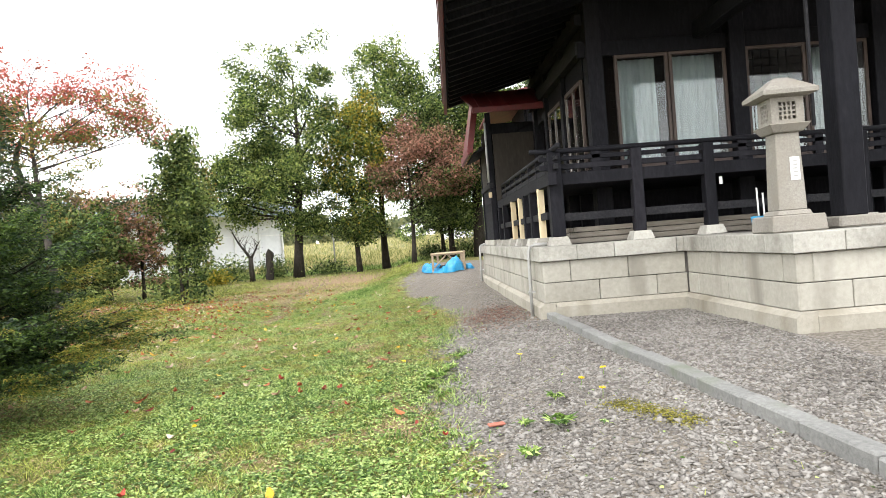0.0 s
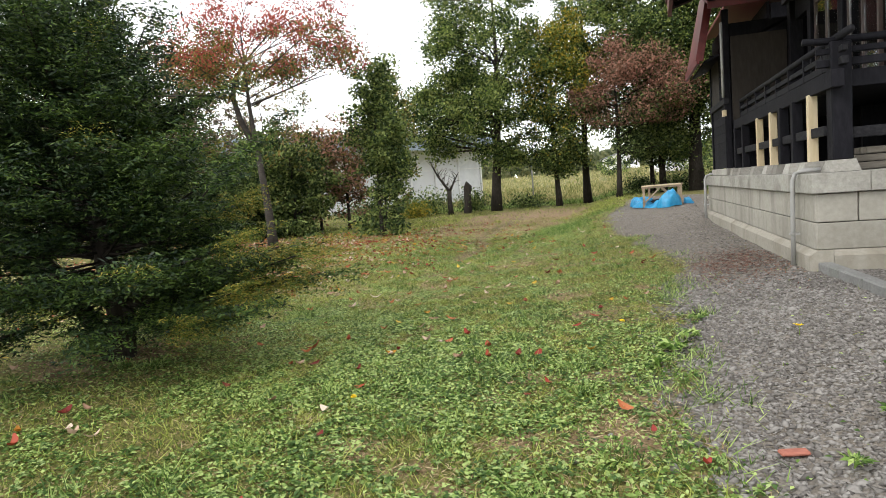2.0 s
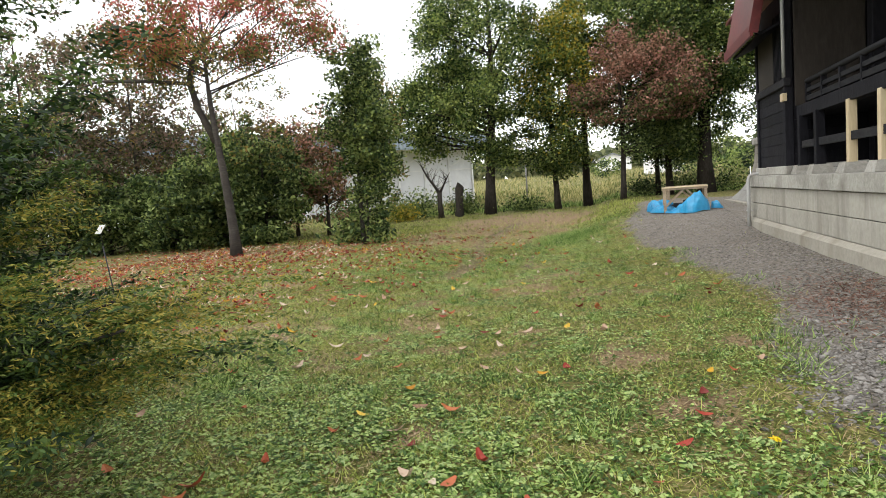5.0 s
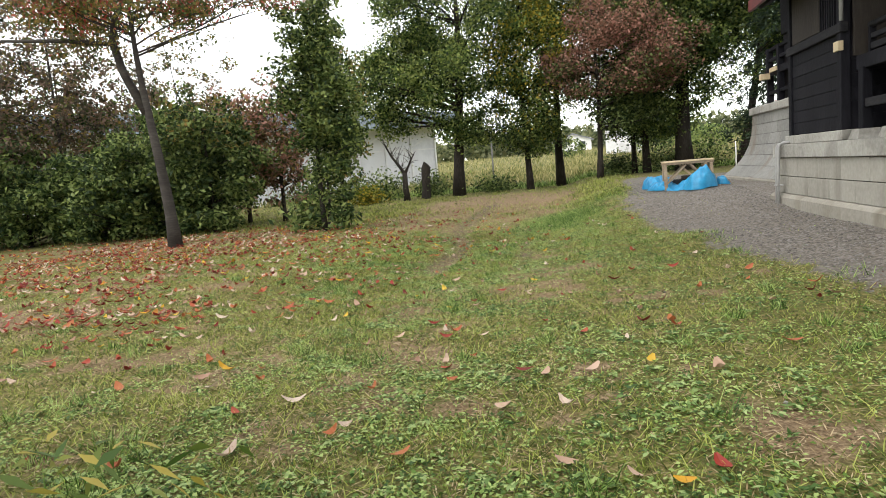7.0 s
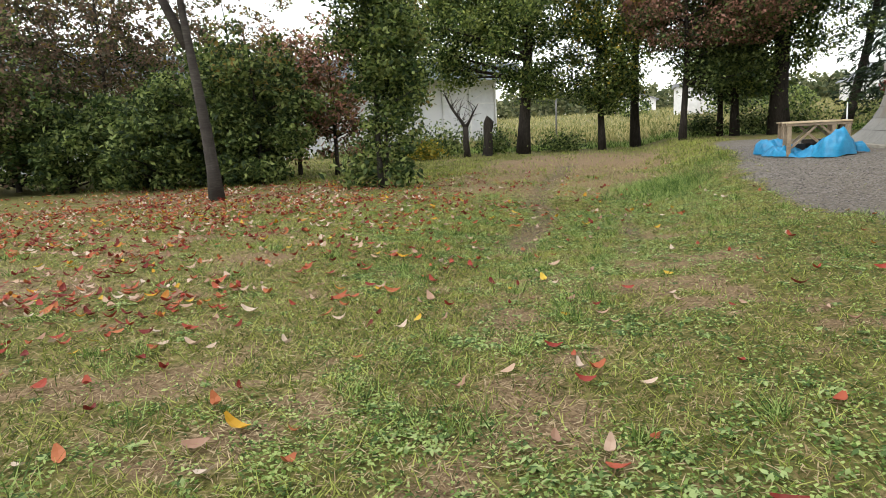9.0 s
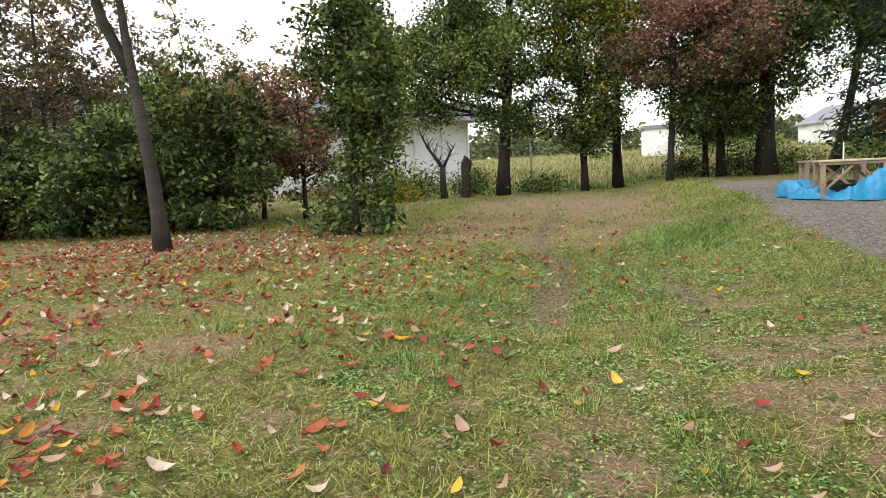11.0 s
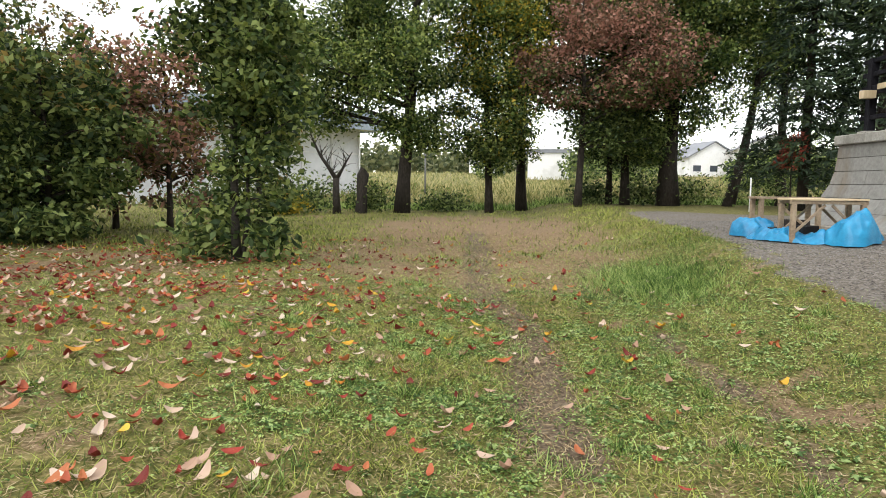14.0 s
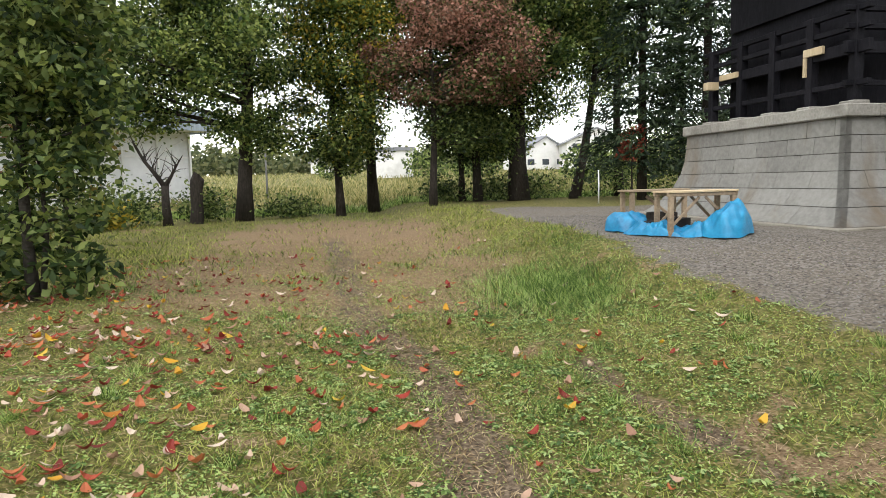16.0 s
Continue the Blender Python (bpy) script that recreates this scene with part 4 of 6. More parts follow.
def build_clutter():
    """Dark boxes added in place of shaded gaps between the tarpaulins, and a loose batten."""
    for x, y, w, d, h, a, mat, lab, name in ((0.85, 24.3, 0.42, 0.30, 0.24, 0.5, M_SHEETMETAL, "added dark open box filling the shaded gap under the work table", "filler_crate"),
                                             (1.25, 25.45, 0.5, 0.34, 0.30, -0.3, M_BROWNBOARD, "added dark brown box filling the shaded gap under the bench", "filler_box_brown"),
                                             (0.55, 24.75, 0.26, 0.2, 0.2, 0.9, M_SHEETMETAL, "small added black box filling the shaded gap between tarpaulins", "filler_box_black")):
        o = empty(name, lab, "box", at=(x, y, ground(x, y)))
        o.rotation_euler = (0, 0, a)
        part("bottom", box(-w / 2, w / 2, -d / 2, d / 2, 0, 0.02), mat, o)
        for x0, x1, y0, y1 in ((-w / 2, -w / 2 + 0.02, -d / 2, d / 2), (w / 2 - 0.02, w / 2, -d / 2, d / 2), (-w / 2 + 0.021, w / 2 - 0.021, -d / 2, -d / 2 + 0.02), (-w / 2 + 0.021, w / 2 - 0.021, d / 2 - 0.02, d / 2)):
            part("side", box(x0, x1, y0, y1, 0.021, h, 0.004), mat, o)
    for k, (a, b) in enumerate((((1.45, 25.0, 0.04), (0.95, 25.5, 0.6)),)):
        g = ground(a[0], a[1])
        o = empty("loose_batten", "loose timber batten leaning under the table", "batten", "loose battens")
        part("batten", beam((a[0], a[1], g + a[2]), (b[0], b[1], g + b[2]), 0.04, 0.05), M_PLANK, o)


build_clutter()


def build_bucket():
    b = empty("bucket", "blue plastic bucket with white rods on the platform", "bucket", at=(4.74, 8.8, 1.30))
    v, f = tube([(0, 0, 0), (0, 0, 0.22)], [0.10, 0.125], 16, False)
    ob = mesh_object("pail", v, f + [tuple(range(16))[::-1]], M_TARP, b, smooth=True)
    ob.modifiers.new("thick", "SOLIDIFY").thickness = 0.006
    for k, (x, y) in enumerate(((0.0, 0.03), (0.05, -0.03))):
        tube_part("rod", [(x, y, 0.01), (x - 0.01, y, 0.62 - 0.08 * k)], [0.012, 0.012], M_WHITE, b, 6)


build_bucket()


# ---- growth ----
rng = np.random.default_rng(7)


def quads(name, V, mat, parent=None, label=""):
    """Many loose four-cornered leaves as one mesh. V: n x 4 x 3."""
    n = len(V)
    me = bpy.data.meshes.new(name)
    me.vertices.add(4 * n)
    me.vertices.foreach_set("co", np.ascontiguousarray(V, np.float32).ravel())
    me.loops.add(4 * n)
    me.loops.foreach_set("vertex_index", np.arange(4 * n, dtype=np.int32))
    me.polygons.add(n)
    me.polygons.foreach_set("loop_start", np.arange(0, 4 * n, 4, dtype=np.int32))
    mats = mat if isinstance(mat, list) else [mat]
    for m in mats:
        me.materials.append(m)
    me.update(calc_edges=True)
    ob = new(name, me)
    if parent:
        ob.parent = parent
    if label:
        ob["label"] = label
    return ob


def unit(v):
    return v / np.maximum(np.linalg.norm(v, axis=-1, keepdims=True), 1e-9)


def leaves(centers, length, width, up=0.35, droop=0.15, outward=None):
    """Diamond leaves at centers, in every direction but with faces mostly upward."""
    n = len(centers)
    nrm = unit(rng.normal(size=(n, 3)) + np.array([0, 0, up * 3]))
    d = rng.normal(size=(n, 3))
    if outward is not None:
        d = d * 0.6 + outward
    d -= nrm * np.sum(d * nrm, axis=1, keepdims=True)
    d = unit(d)
    d[:, 2] -= droop
    d = unit(d)
    s = unit(np.cross(nrm, d))
    L = (length * rng.uniform(0.6, 1.25, (n, 1)))
    W = (width * rng.uniform(0.7, 1.2, (n, 1)))
    c = np.asarray(centers)
    a, b = c - d * L / 2, c + d * L / 2
    lift = nrm * W * 0.18
    return np.stack([a, c - d * L * 0.05 + s * W / 2 + lift, b, c - d * L * 0.05 - s * W / 2 + lift], axis=1)


def curve(a, b, sag, n=5):
    a, b = np.array(a, float), np.array(b, float)
    t = np.linspace(0, 1, n)[:, None]
    p = a + (b - a) * t
    p[:, 2] += sag * np.sin(np.pi * t[:, 0])
    side = np.random.normal(size=2) * 0.05 * np.linalg.norm(b - a)
    p[:, :2] += np.sin(np.pi * t) * side
    return p


def tree(name, label, base, height, trunk_r, crown_c, crown_r, leafmats, n_leaf, leaf=(0.2, 0.13), clumps=70, clump_r=0.7,
         limbs=12, bark=None, lean=(0, 0), first=0.3, shell=0.4, trunk_top=None, group="trees", flat=0.95, up=0.35, fine=0.64, more=1.75, low=()):
    """Trunk, limbs and a crown of clumped leaves inside a lumpy ellipsoid."""
    bark = bark or M_BARK
    base = np.array([base[0], base[1], ground(base[0], base[1]) - 0.1])
    t = empty(name, label, "tree", group)
    top = np.array([base[0] + lean[0], base[1] + lean[1], base[2] + (trunk_top or height * 0.85)])
    k = 9
    tt = np.linspace(0, 1, k)
    path = base + (top - base) * tt[:, None]
    path[:, 0] += 0.12 * trunk_r * 4 * np.sin(tt * 5 + base[0])
    path[:, 1] += 0.12 * trunk_r * 4 * np.sin(tt * 4 + base[1])
    rad = trunk_r * (1 - 0.85 * tt) + 0.01
    rad[0] *= 1.25
    tube_part("trunk", path, rad, bark, t, 10)
    cc, cr = np.array(crown_c, float), np.array(crown_r, float)
    cc = cc + np.array([base[0], base[1], base[2]])
    cen = []
    while len(cen) < clumps:
        v = rng.normal(size=3)
        v /= np.linalg.norm(v)
        r = shell + (1 - shell) * rng.random() ** 0.6
        lump = 1 + 0.5 * noise.noise(Vector(v * 1.7 + base)) + 0.2 * noise.noise(Vector(v * 4.1 + base))
        p = cc + v * cr * r * lump
        if p[2] > base[2] + 0.4:
            cen.append(p)
    # boughs that hang outside the main crown: offset, reach, number
    for off, reach, count in low:
        v = rng.normal(size=(count, 3))
        v = v / np.linalg.norm(v, axis=1)[:, None] * rng.uniform(0.25, 1.0, (count, 1)) ** 0.5
        cen.extend(base + np.array(off) + v * np.array(reach))
    extra = sum(c for _, _, c in low)
    cen = np.array(cen)
    order = list(rng.permutation(len(cen) - extra)[:limbs]) + list(range(len(cen) - extra, len(cen), 3))
    for i in order:
        p = cen[i]
        f = min(0.97, max(first, (p[2] - base[2] - 0.35 * np.linalg.norm(p[:2] - base[:2])) / (top[2] - base[2])))
        j = f * (k - 1)
        a = path[int(j)] + (path[min(int(j) + 1, k - 1)] - path[int(j)]) * (j - int(j))
        r0 = max(0.02, trunk_r * (1 - 0.85 * f) * 0.5)
        c = curve(a, p, 0.10 * np.linalg.norm(p - a) * rng.uniform(-0.4, 1.0), 6)
        tube_part("limb", c, np.linspace(r0, 0.012, 6), bark, t, 6)
    size = clump_r * 1.2 * rng.uniform(0.6, 1.25, len(cen))
    weight = size ** 2
    weight /= weight.sum()
    mats = leafmats if isinstance(leafmats, list) else [(leafmats, 1.0, None)]
    for mat, share, where in mats:
        n = int(n_leaf * share * more * len(cen) / (len(cen) - extra))
        pick = rng.choice(len(cen), n, p=weight)
        off = unit(rng.normal(size=(n, 3))) * rng.random((n, 1)) ** 0.45 * size[pick][:, None] * np.array([1.0, 1.0, 0.9 * flat])
        off[:, 2] = np.where(off[:, 2] < 0, off[:, 2] * 0.8, off[:, 2])
        loose = rng.random(n) < 0.24
        off[loose] *= 1.5
        pts = cen[pick] + off
        if where is not None:
            pts = pts[where(pts)]
        pts = pts[pts[:, 2] > base[2] + 0.15]
        quads("crown", leaves(pts, leaf[0] * fine, leaf[1] * fine, up), mat, t)
    return t


# row of trees at the edge of the field
tree("oak_tree", "tall dark green oak at the lawn edge", (-7.73, 40.2), 15, 0.30, (0.0, 0, 9.8), (4.0, 3.6, 5.2), [(L_GREEN, 0.7, None), (L_DARK, 0.45, None)], 20000, (0.29, 0.19), 150, 0.72, 24, lean=(0.5, 0), first=0.28, group="field edge trees", low=(((-3.6, 0.4, 6.0), (2.3, 1.8, 2.4), 45), ((0.6, 0, 3.6), (1.9, 1.4, 0.8), 12)))
# low leaves of the maple and cherry use L_DARK: crown shade put into colour
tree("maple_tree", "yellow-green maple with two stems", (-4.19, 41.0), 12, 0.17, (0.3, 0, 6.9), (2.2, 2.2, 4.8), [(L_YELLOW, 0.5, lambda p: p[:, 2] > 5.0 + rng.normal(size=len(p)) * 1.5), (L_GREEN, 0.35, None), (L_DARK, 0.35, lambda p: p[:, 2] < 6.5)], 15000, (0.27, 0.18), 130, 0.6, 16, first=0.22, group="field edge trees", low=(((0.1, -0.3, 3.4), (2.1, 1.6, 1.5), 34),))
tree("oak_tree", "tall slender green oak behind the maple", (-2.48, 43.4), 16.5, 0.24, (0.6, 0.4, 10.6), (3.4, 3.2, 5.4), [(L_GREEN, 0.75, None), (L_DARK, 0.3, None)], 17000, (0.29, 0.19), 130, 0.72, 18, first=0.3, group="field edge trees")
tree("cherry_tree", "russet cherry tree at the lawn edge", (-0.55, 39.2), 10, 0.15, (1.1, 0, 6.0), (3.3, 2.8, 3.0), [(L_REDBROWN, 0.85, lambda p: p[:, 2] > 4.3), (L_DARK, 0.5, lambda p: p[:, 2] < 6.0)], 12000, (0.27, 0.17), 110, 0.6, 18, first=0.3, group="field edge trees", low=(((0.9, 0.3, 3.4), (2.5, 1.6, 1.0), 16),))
tree("oak_tree", "dark leafy tree beside the gravel pad", (1.3, 42.6), 13, 0.13, (0.4, 0, 6.8), (2.6, 2.6, 4.5), [(L_DARK, 0.9, None)], 11000, (0.29, 0.19), 90, 0.7, 12, first=0.22, group="field edge trees", low=(((0.0, -0.3, 3.0), (1.9, 1.4, 1.3), 18),))
tree("oak_tree", "dark leafy tree beside the gravel pad", (1.85, 42.0), 14, 0.19, (0.8, 0, 8.0), (3.0, 2.8, 5.0), [(L_DARK, 0.6, None), (L_GREEN, 0.5, None)], 13000, (0.29, 0.19), 100, 0.7, 14, first=0.25, group="field edge trees", low=(((0.0, -0.3, 3.0), (1.9, 1.4, 1.3), 18),))
tree("oak_tree", "thick-trunked green oak by the field", (3.95, 42.0), 16, 0.42, (0.3, 0.3, 9.2), (3.6, 3.2, 6.2), [(L_GREEN, 0.6, None), (L_DARK, 0.5, None)], 20000, (0.29, 0.19), 150, 0.72, 18, first=0.2, group="field edge trees", low=(((-0.8, -0.3, 4.6), (2.0, 1.6, 1.1), 14),))
tree("thin_tree", "leaning sparse tree with bare limbs", (6.45, 42.0), 12, 0.22, (1.8, 0, 8.8), (2.6, 2.2, 3.6), [(L_GREEN, 1.0, None)], 4200, (0.29, 0.19), 40, 0.5, 22, lean=(1.9, 0), first=0.35, group="field edge trees")
tree("broadleaf_tree", "bright green tree behind the rear hall", (9.5, 43.5), 15, 0.22, (0, 0, 9.5), (3.2, 3, 5), [(L_GREEN, 1.0, None)], 10000, (0.29, 0.19), 60, 0.75, 10, group="field edge trees")


def conifer(base, height, radius, n, label, mat=None, first=0.12):
    """Tiered spruce: drooping whorled boughs with needle sprays."""
    b = np.array([base[0], base[1], ground(*base) - 0.1])
    t = empty("spruce_tree", label, "tree", "spruces")
    tube_part("trunk", [b, b + (0, 0, height * 0.5), b + (0, 0, height)], [height * 0.016, height * 0.010, 0.02], M_BARK, t, 9)
    cents, outs = [], []
    levels = int(height * 2.2)
    for i in range(levels):
        f = first + (1 - first) * i / levels
        for j in range(7):
            a = rng.uniform(0, 2 * math.pi)
            r = radius * (1 - f) ** 0.8 * rng.uniform(0.75, 1.15) + 0.15
            m = max(6, int(n / (levels * 7)))
            s = rng.random(m) ** 0.7
            o = np.array([math.cos(a), math.sin(a), 0])
            p = b + np.array([0, 0, height * f]) + o * (s * r)[:, None]
            p[:, 2] += 0.10 * r * s - 0.35 * r * s ** 2
            w = 0.20 * r * (1 - 0.6 * s)
            p += rng.normal(size=(m, 3)) * np.stack([w, w, 0.06 * np.ones(m)], 1)
            cents.append(p)
            outs.append(np.repeat(o[None], m, 0))
    cents, outs = np.concatenate(cents), np.concatenate(outs)
    quads("crown", leaves(cents, 0.34, 0.09, 0.4, 0.35, outs), mat or L_SPRUCE, t)
    return t


conifer((7.7, 38.0), 13, 2.6, 11000, "tall dark spruce behind the rear hall")
conifer((9.6, 36.6), 14, 3.0, 11000, "tall dark spruce behind the rear hall")
conifer((13.2, 38.5), 15, 3.2, 8000, "tall dark spruce behind the rear hall")
conifer((15.0, 47.0), 11, 2.6, 6000, "dark spruce at the field edge")

# left side of the lawn
tree("cherry_tree", "red-leaved cherry with a forked leaning trunk", (-12.06, 21.2), 9, 0.155, (0.1, 0.2, 6.7), (3.7, 3.2, 1.75),
     [(L_CHERRYRED, 0.62, lambda p: p[:, 2] > 6.0 + rng.normal(size=len(p)) * 0.55), (L_CHERRYGREEN, 0.60, lambda p: p[:, 2] < 7.0)], 13000, (0.20, 0.088), 95, 0.46, 34,
     bark=M_CHERRYBARK, lean=(-0.35, 0.1), first=0.48, shell=0.35, trunk_top=6.6, group="cherries", up=0.1)
cherry_stem = bpy.data.objects["cherry_tree.001"]
tube_part("trunk_fork", [(-12.30, 21.2, 3.4), (-12.75, 21.15, 4.4), (-12.95, 21.15, 5.2), (-12.75, 21.1, 5.75), (-12.2, 21.1, 6.4)], [0.12, 0.10, 0.09, 0.07, 0.04], M_CHERRYBARK, cherry_stem, 8)
tube_part("limb", [(-12.95, 21.15, 5.15), (-14.2, 21.0, 5.35), (-15.8, 20.8, 5.5), (-17.0, 20.8, 5.3)], [0.06, 0.05, 0.035, 0.015], M_CHERRYBARK, cherry_stem, 6)
tree("small_tree", "slender broad-leaved sapling leafy to the ground", (-8.77, 23.4), 7.4, 0.065, (0.25, 0, 3.9), (0.92, 0.92, 3.3), [(L_BUSH, 0.4, None), (L_DARK, 0.5, None), (L_GREEN, 0.2, None)], 8200, (0.22, 0.13), 84, 0.36, 20, first=0.1, shell=0.2, group="saplings", bark=M_CHERRYBARK)
tree("small_tree", "small sapling with bright red leaves by the field", (7.0, 37.5), 3.1, 0.03, (0, 0, 2.2), (0.5, 0.5, 0.7), L_CHERRYRED, 420, (0.2, 0.12), 14, 0.2, 5, first=0.3, group="saplings")
tube_part("stem", [(-8.70, 23.4, -0.05), (-8.58, 23.4, 0.9), (-8.62, 23.45, 2.2)], [0.045, 0.035, 0.02], M_CHERRYBARK, bpy.data.objects["small_tree"], 7)
# L_DARK below a height in the first shrubs puts shade into leaf colour
for (x, y, h, rx, n, mats, lab) in (
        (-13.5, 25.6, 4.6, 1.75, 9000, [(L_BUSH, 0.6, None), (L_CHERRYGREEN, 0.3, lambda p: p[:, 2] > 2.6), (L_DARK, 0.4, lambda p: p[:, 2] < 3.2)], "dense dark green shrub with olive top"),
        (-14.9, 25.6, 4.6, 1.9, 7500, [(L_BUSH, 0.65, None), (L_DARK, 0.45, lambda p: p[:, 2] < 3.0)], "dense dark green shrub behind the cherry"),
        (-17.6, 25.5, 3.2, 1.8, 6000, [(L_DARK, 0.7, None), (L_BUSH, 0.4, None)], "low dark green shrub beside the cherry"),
        (-12.6, 29.0, 5.7, 1.05, 3900, [(L_REDBROWN, 0.75, None), (L_CHERRYGREEN, 0.35, None)], "thin shrub turning reddish brown"),
        (-14.2, 29.4, 5.6, 1.05, 3600, [(L_REDBROWN, 0.7, None), (L_CHERRYGREEN, 0.35, None)], "thin reddish brown shrub behind the green one"),
        (-20.5, 27.5, 10.5, 3.2, 9500, [(L_PLUM, 0.9, None), (L_CHERRYGREEN, 0.3, None)], "grey-brown leaved tree losing leaves"),
        (-24.5, 26.0, 11.0, 3.4, 10000, [(L_PLUM, 0.8, None), (L_DARK, 0.4, None)], "plum-coloured maple losing its leaves"),
        (-18.0, 30.0, 5.4, 2.0, 6000, [(L_PLUM, 0.4, None), (L_BUSH, 0.7, None)], "olive shrub tree behind the cherries"),
        (-26.0, 20.0, 6.5, 2.6, 7000, [(L_DARK, 1.0, None)], "dark evergreen shrub on the lawn edge"),
        (-21.5, 23.5, 6.8, 2.4, 7000, [(L_PLUM, 0.6, None), (L_BUSH, 0.5, None)], "olive and plum shrub tree"),
        (-23.0, 30.5, 8.0, 3.0, 8000, [(L_DARK, 0.5, None), (L_PLUM, 0.6, None)], "grey-brown tree behind the shrubs"),
        (-10.9, 30.8, 8.0, 1.15, 5200, [(L_BUSH, 0.5, None), (L_CHERRYGREEN, 0.5, None)], "slim tall olive shrub behind the sapling"),
        (-19.0, 33.0, 7.5, 2.8, 7500, [(L_CHERRYGREEN, 0.6, None), (L_PLUM, 0.5, None)], "olive-brown tree behind the cherry"),
        (-28.0, 28.0, 8.0, 3.2, 8000, [(L_DARK, 0.6, None), (L_PLUM, 0.5, None)], "dark tree at the lawn edge"),
        (-16.3, 24.7, 2.6, 1.5, 5000, [(L_DARK, 0.7, None), (L_BUSH, 0.4, None)], "low dark green shrub with leaves to the ground"),
        (-19.6, 24.6, 3.3, 1.9, 6500, [(L_DARK, 0.6, None), (L_BUSH, 0.5, None)], "low dark green shrub with leaves to the ground"),
        (-22.6, 25.3, 3.8, 2.2, 7000, [(L_DARK, 0.7, None), (L_PLUM, 0.35, None)], "dark shrub with purplish leaves to the ground"),
        (-25.8, 24.0, 4.2, 2.3, 7000, [(L_DARK, 0.6, None), (L_BUSH, 0.4, None)], "low dark green shrub with leaves to the ground"),
        (-15.6, 27.6, 4.4, 2.0, 5500, [(L_DARK, 0.5, None), (L_BUSH, 0.6, None)], "dense green shrub beside the cherry")):
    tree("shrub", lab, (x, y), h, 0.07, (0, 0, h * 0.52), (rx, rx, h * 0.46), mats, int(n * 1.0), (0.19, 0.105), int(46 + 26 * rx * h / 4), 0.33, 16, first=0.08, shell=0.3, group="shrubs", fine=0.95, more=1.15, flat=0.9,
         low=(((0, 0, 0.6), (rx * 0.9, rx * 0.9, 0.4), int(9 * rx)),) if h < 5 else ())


# ---- yew beside the path ----
def build_yew():
    bx, by = -5.32, 6.95
    b = np.array([bx, by, ground(bx, by) - 0.08])
    t = empty("yew_tree", "broad dark yew with yellowing branch tips", "tree")
    tube_part("trunk", [b, b + (0.1, 0, 0.5), b + (-0.1, 0.05, 1.3), b + (-0.25, 0.1, 2.6)], [0.17, 0.13, 0.10, 0.03], M_BARK, t, 10)
    tube_part("trunk_fork", [b + (0.05, -0.05, 0.02), b + (-0.2, -0.1, 0.5), b + (-0.6, -0.2, 1.2)], [0.12, 0.09, 0.05], M_BARK, t, 9)
    needles = {"dark": ([], []), "fresh": ([], []), "yellow": ([], [])}

    SIZE = {"dark": (0.058, 0.019), "fresh": (0.050, 0.015), "yellow": (0.034, 0.0085)}

    def shoot(foot, d, L, kind):
        """One flat shoot: needles in two ranks along a slightly drooping twig."""
        k = max(6, int(L / (0.013 if kind == "yellow" else 0.028)))
        w = np.linspace(0.03, 1, k)[:, None]
        p = foot + d * w * L + np.array([0, 0, -0.22 * L]) * w ** 2 + rng.normal(size=(k, 3)) * 0.006
        side = unit(np.cross(d, np.array([0, 0, 1.0]))[None])[0]
        al = np.where(np.arange(k) % 2, 1.0, -1.0)[:, None]
        needles[kind][0].append(p + side * al * 0.016)
        needles[kind][1].append(d * 0.8 + side * al)

    def bough(start, end, plumes, kind, thick=0.015):
        """A limb that carries flat plumes of shoots on its outer half."""
        c = curve(start, end, -0.06 * np.linalg.norm(end - start), 7)
        tube_part("branch", c, np.linspace(thick, 0.006, 7), M_BARK, t, 5)
        o = unit((end - start)[None])[0]
        side = np.array([-o[1], o[0], 0.0])
        for q in range(plumes):
            u = 0.2 + 0.8 * ((q + rng.random()) / plumes)
            i = min(5, int(u * 6))
            foot = c[i] + (c[i + 1] - c[i]) * (u * 6 - i)
            axis_d = unit((o + side * rng.uniform(-0.95, 0.95) * (1.15 - 0.7 * u) + np.array([0, 0, rng.uniform(-0.25, 0.4)]))[None])[0]
            L = rng.uniform(0.30, 0.52)
            lateral = unit(np.cross(axis_d, np.array([0, 0, 1.0]))[None])[0]
            tone = kind
            if kind == "dark" and u > 0.72 and rng.random() < 0.5:
                tone = "fresh"
            if kind == "dark" and u > 0.9 and rng.random() < 0.10:
                tone = "yellow"
            if kind == "yellow" and u < 0.72:
                tone = "dark" if rng.random() < 0.65 else "fresh"
            shoot(foot, axis_d, L, tone)
            for m in range(9):
                f = 0.12 + 0.8 * m / 9
                d = unit((axis_d + lateral * (1 if m % 2 else -1) * rng.uniform(0.6, 1.0) + np.array([0, 0, rng.uniform(-0.12, 0.22)]))[None])[0]
                shoot(foot + axis_d * L * f, d, L * (0.75 - 0.5 * f) + 0.05, tone)

    nb = 200
    for i in range(nb):
        f = (i + 0.5) / nb
        z = 0.72 + 2.9 * f ** 1.1
        a = i * 2.39996 + rng.uniform(-0.3, 0.3)
        reach = (1.85 * (1 - f) ** 0.52 + 0.32) * rng.uniform(0.5, 1.08)
        if math.sin(a) > 0.2:
            reach *= 0.60 if math.cos(a) > 0 else 0.72
        elif math.cos(a) > -0.3:
            reach *= 1.18
        o = np.array([math.cos(a), math.sin(a), 0.0])
        rise = rng.uniform(-0.16, 0.10) if f < 0.18 else rng.uniform(0.02, 0.42)
        start = b + np.array([-0.3 * f, 0.0, z * 0.92])
        end = b + np.array([-0.4 * f, 0.0, z]) + o * reach + np.array([0, 0, rise * reach])
        bough(start, end, int(5 + 8 * reach), "dark")
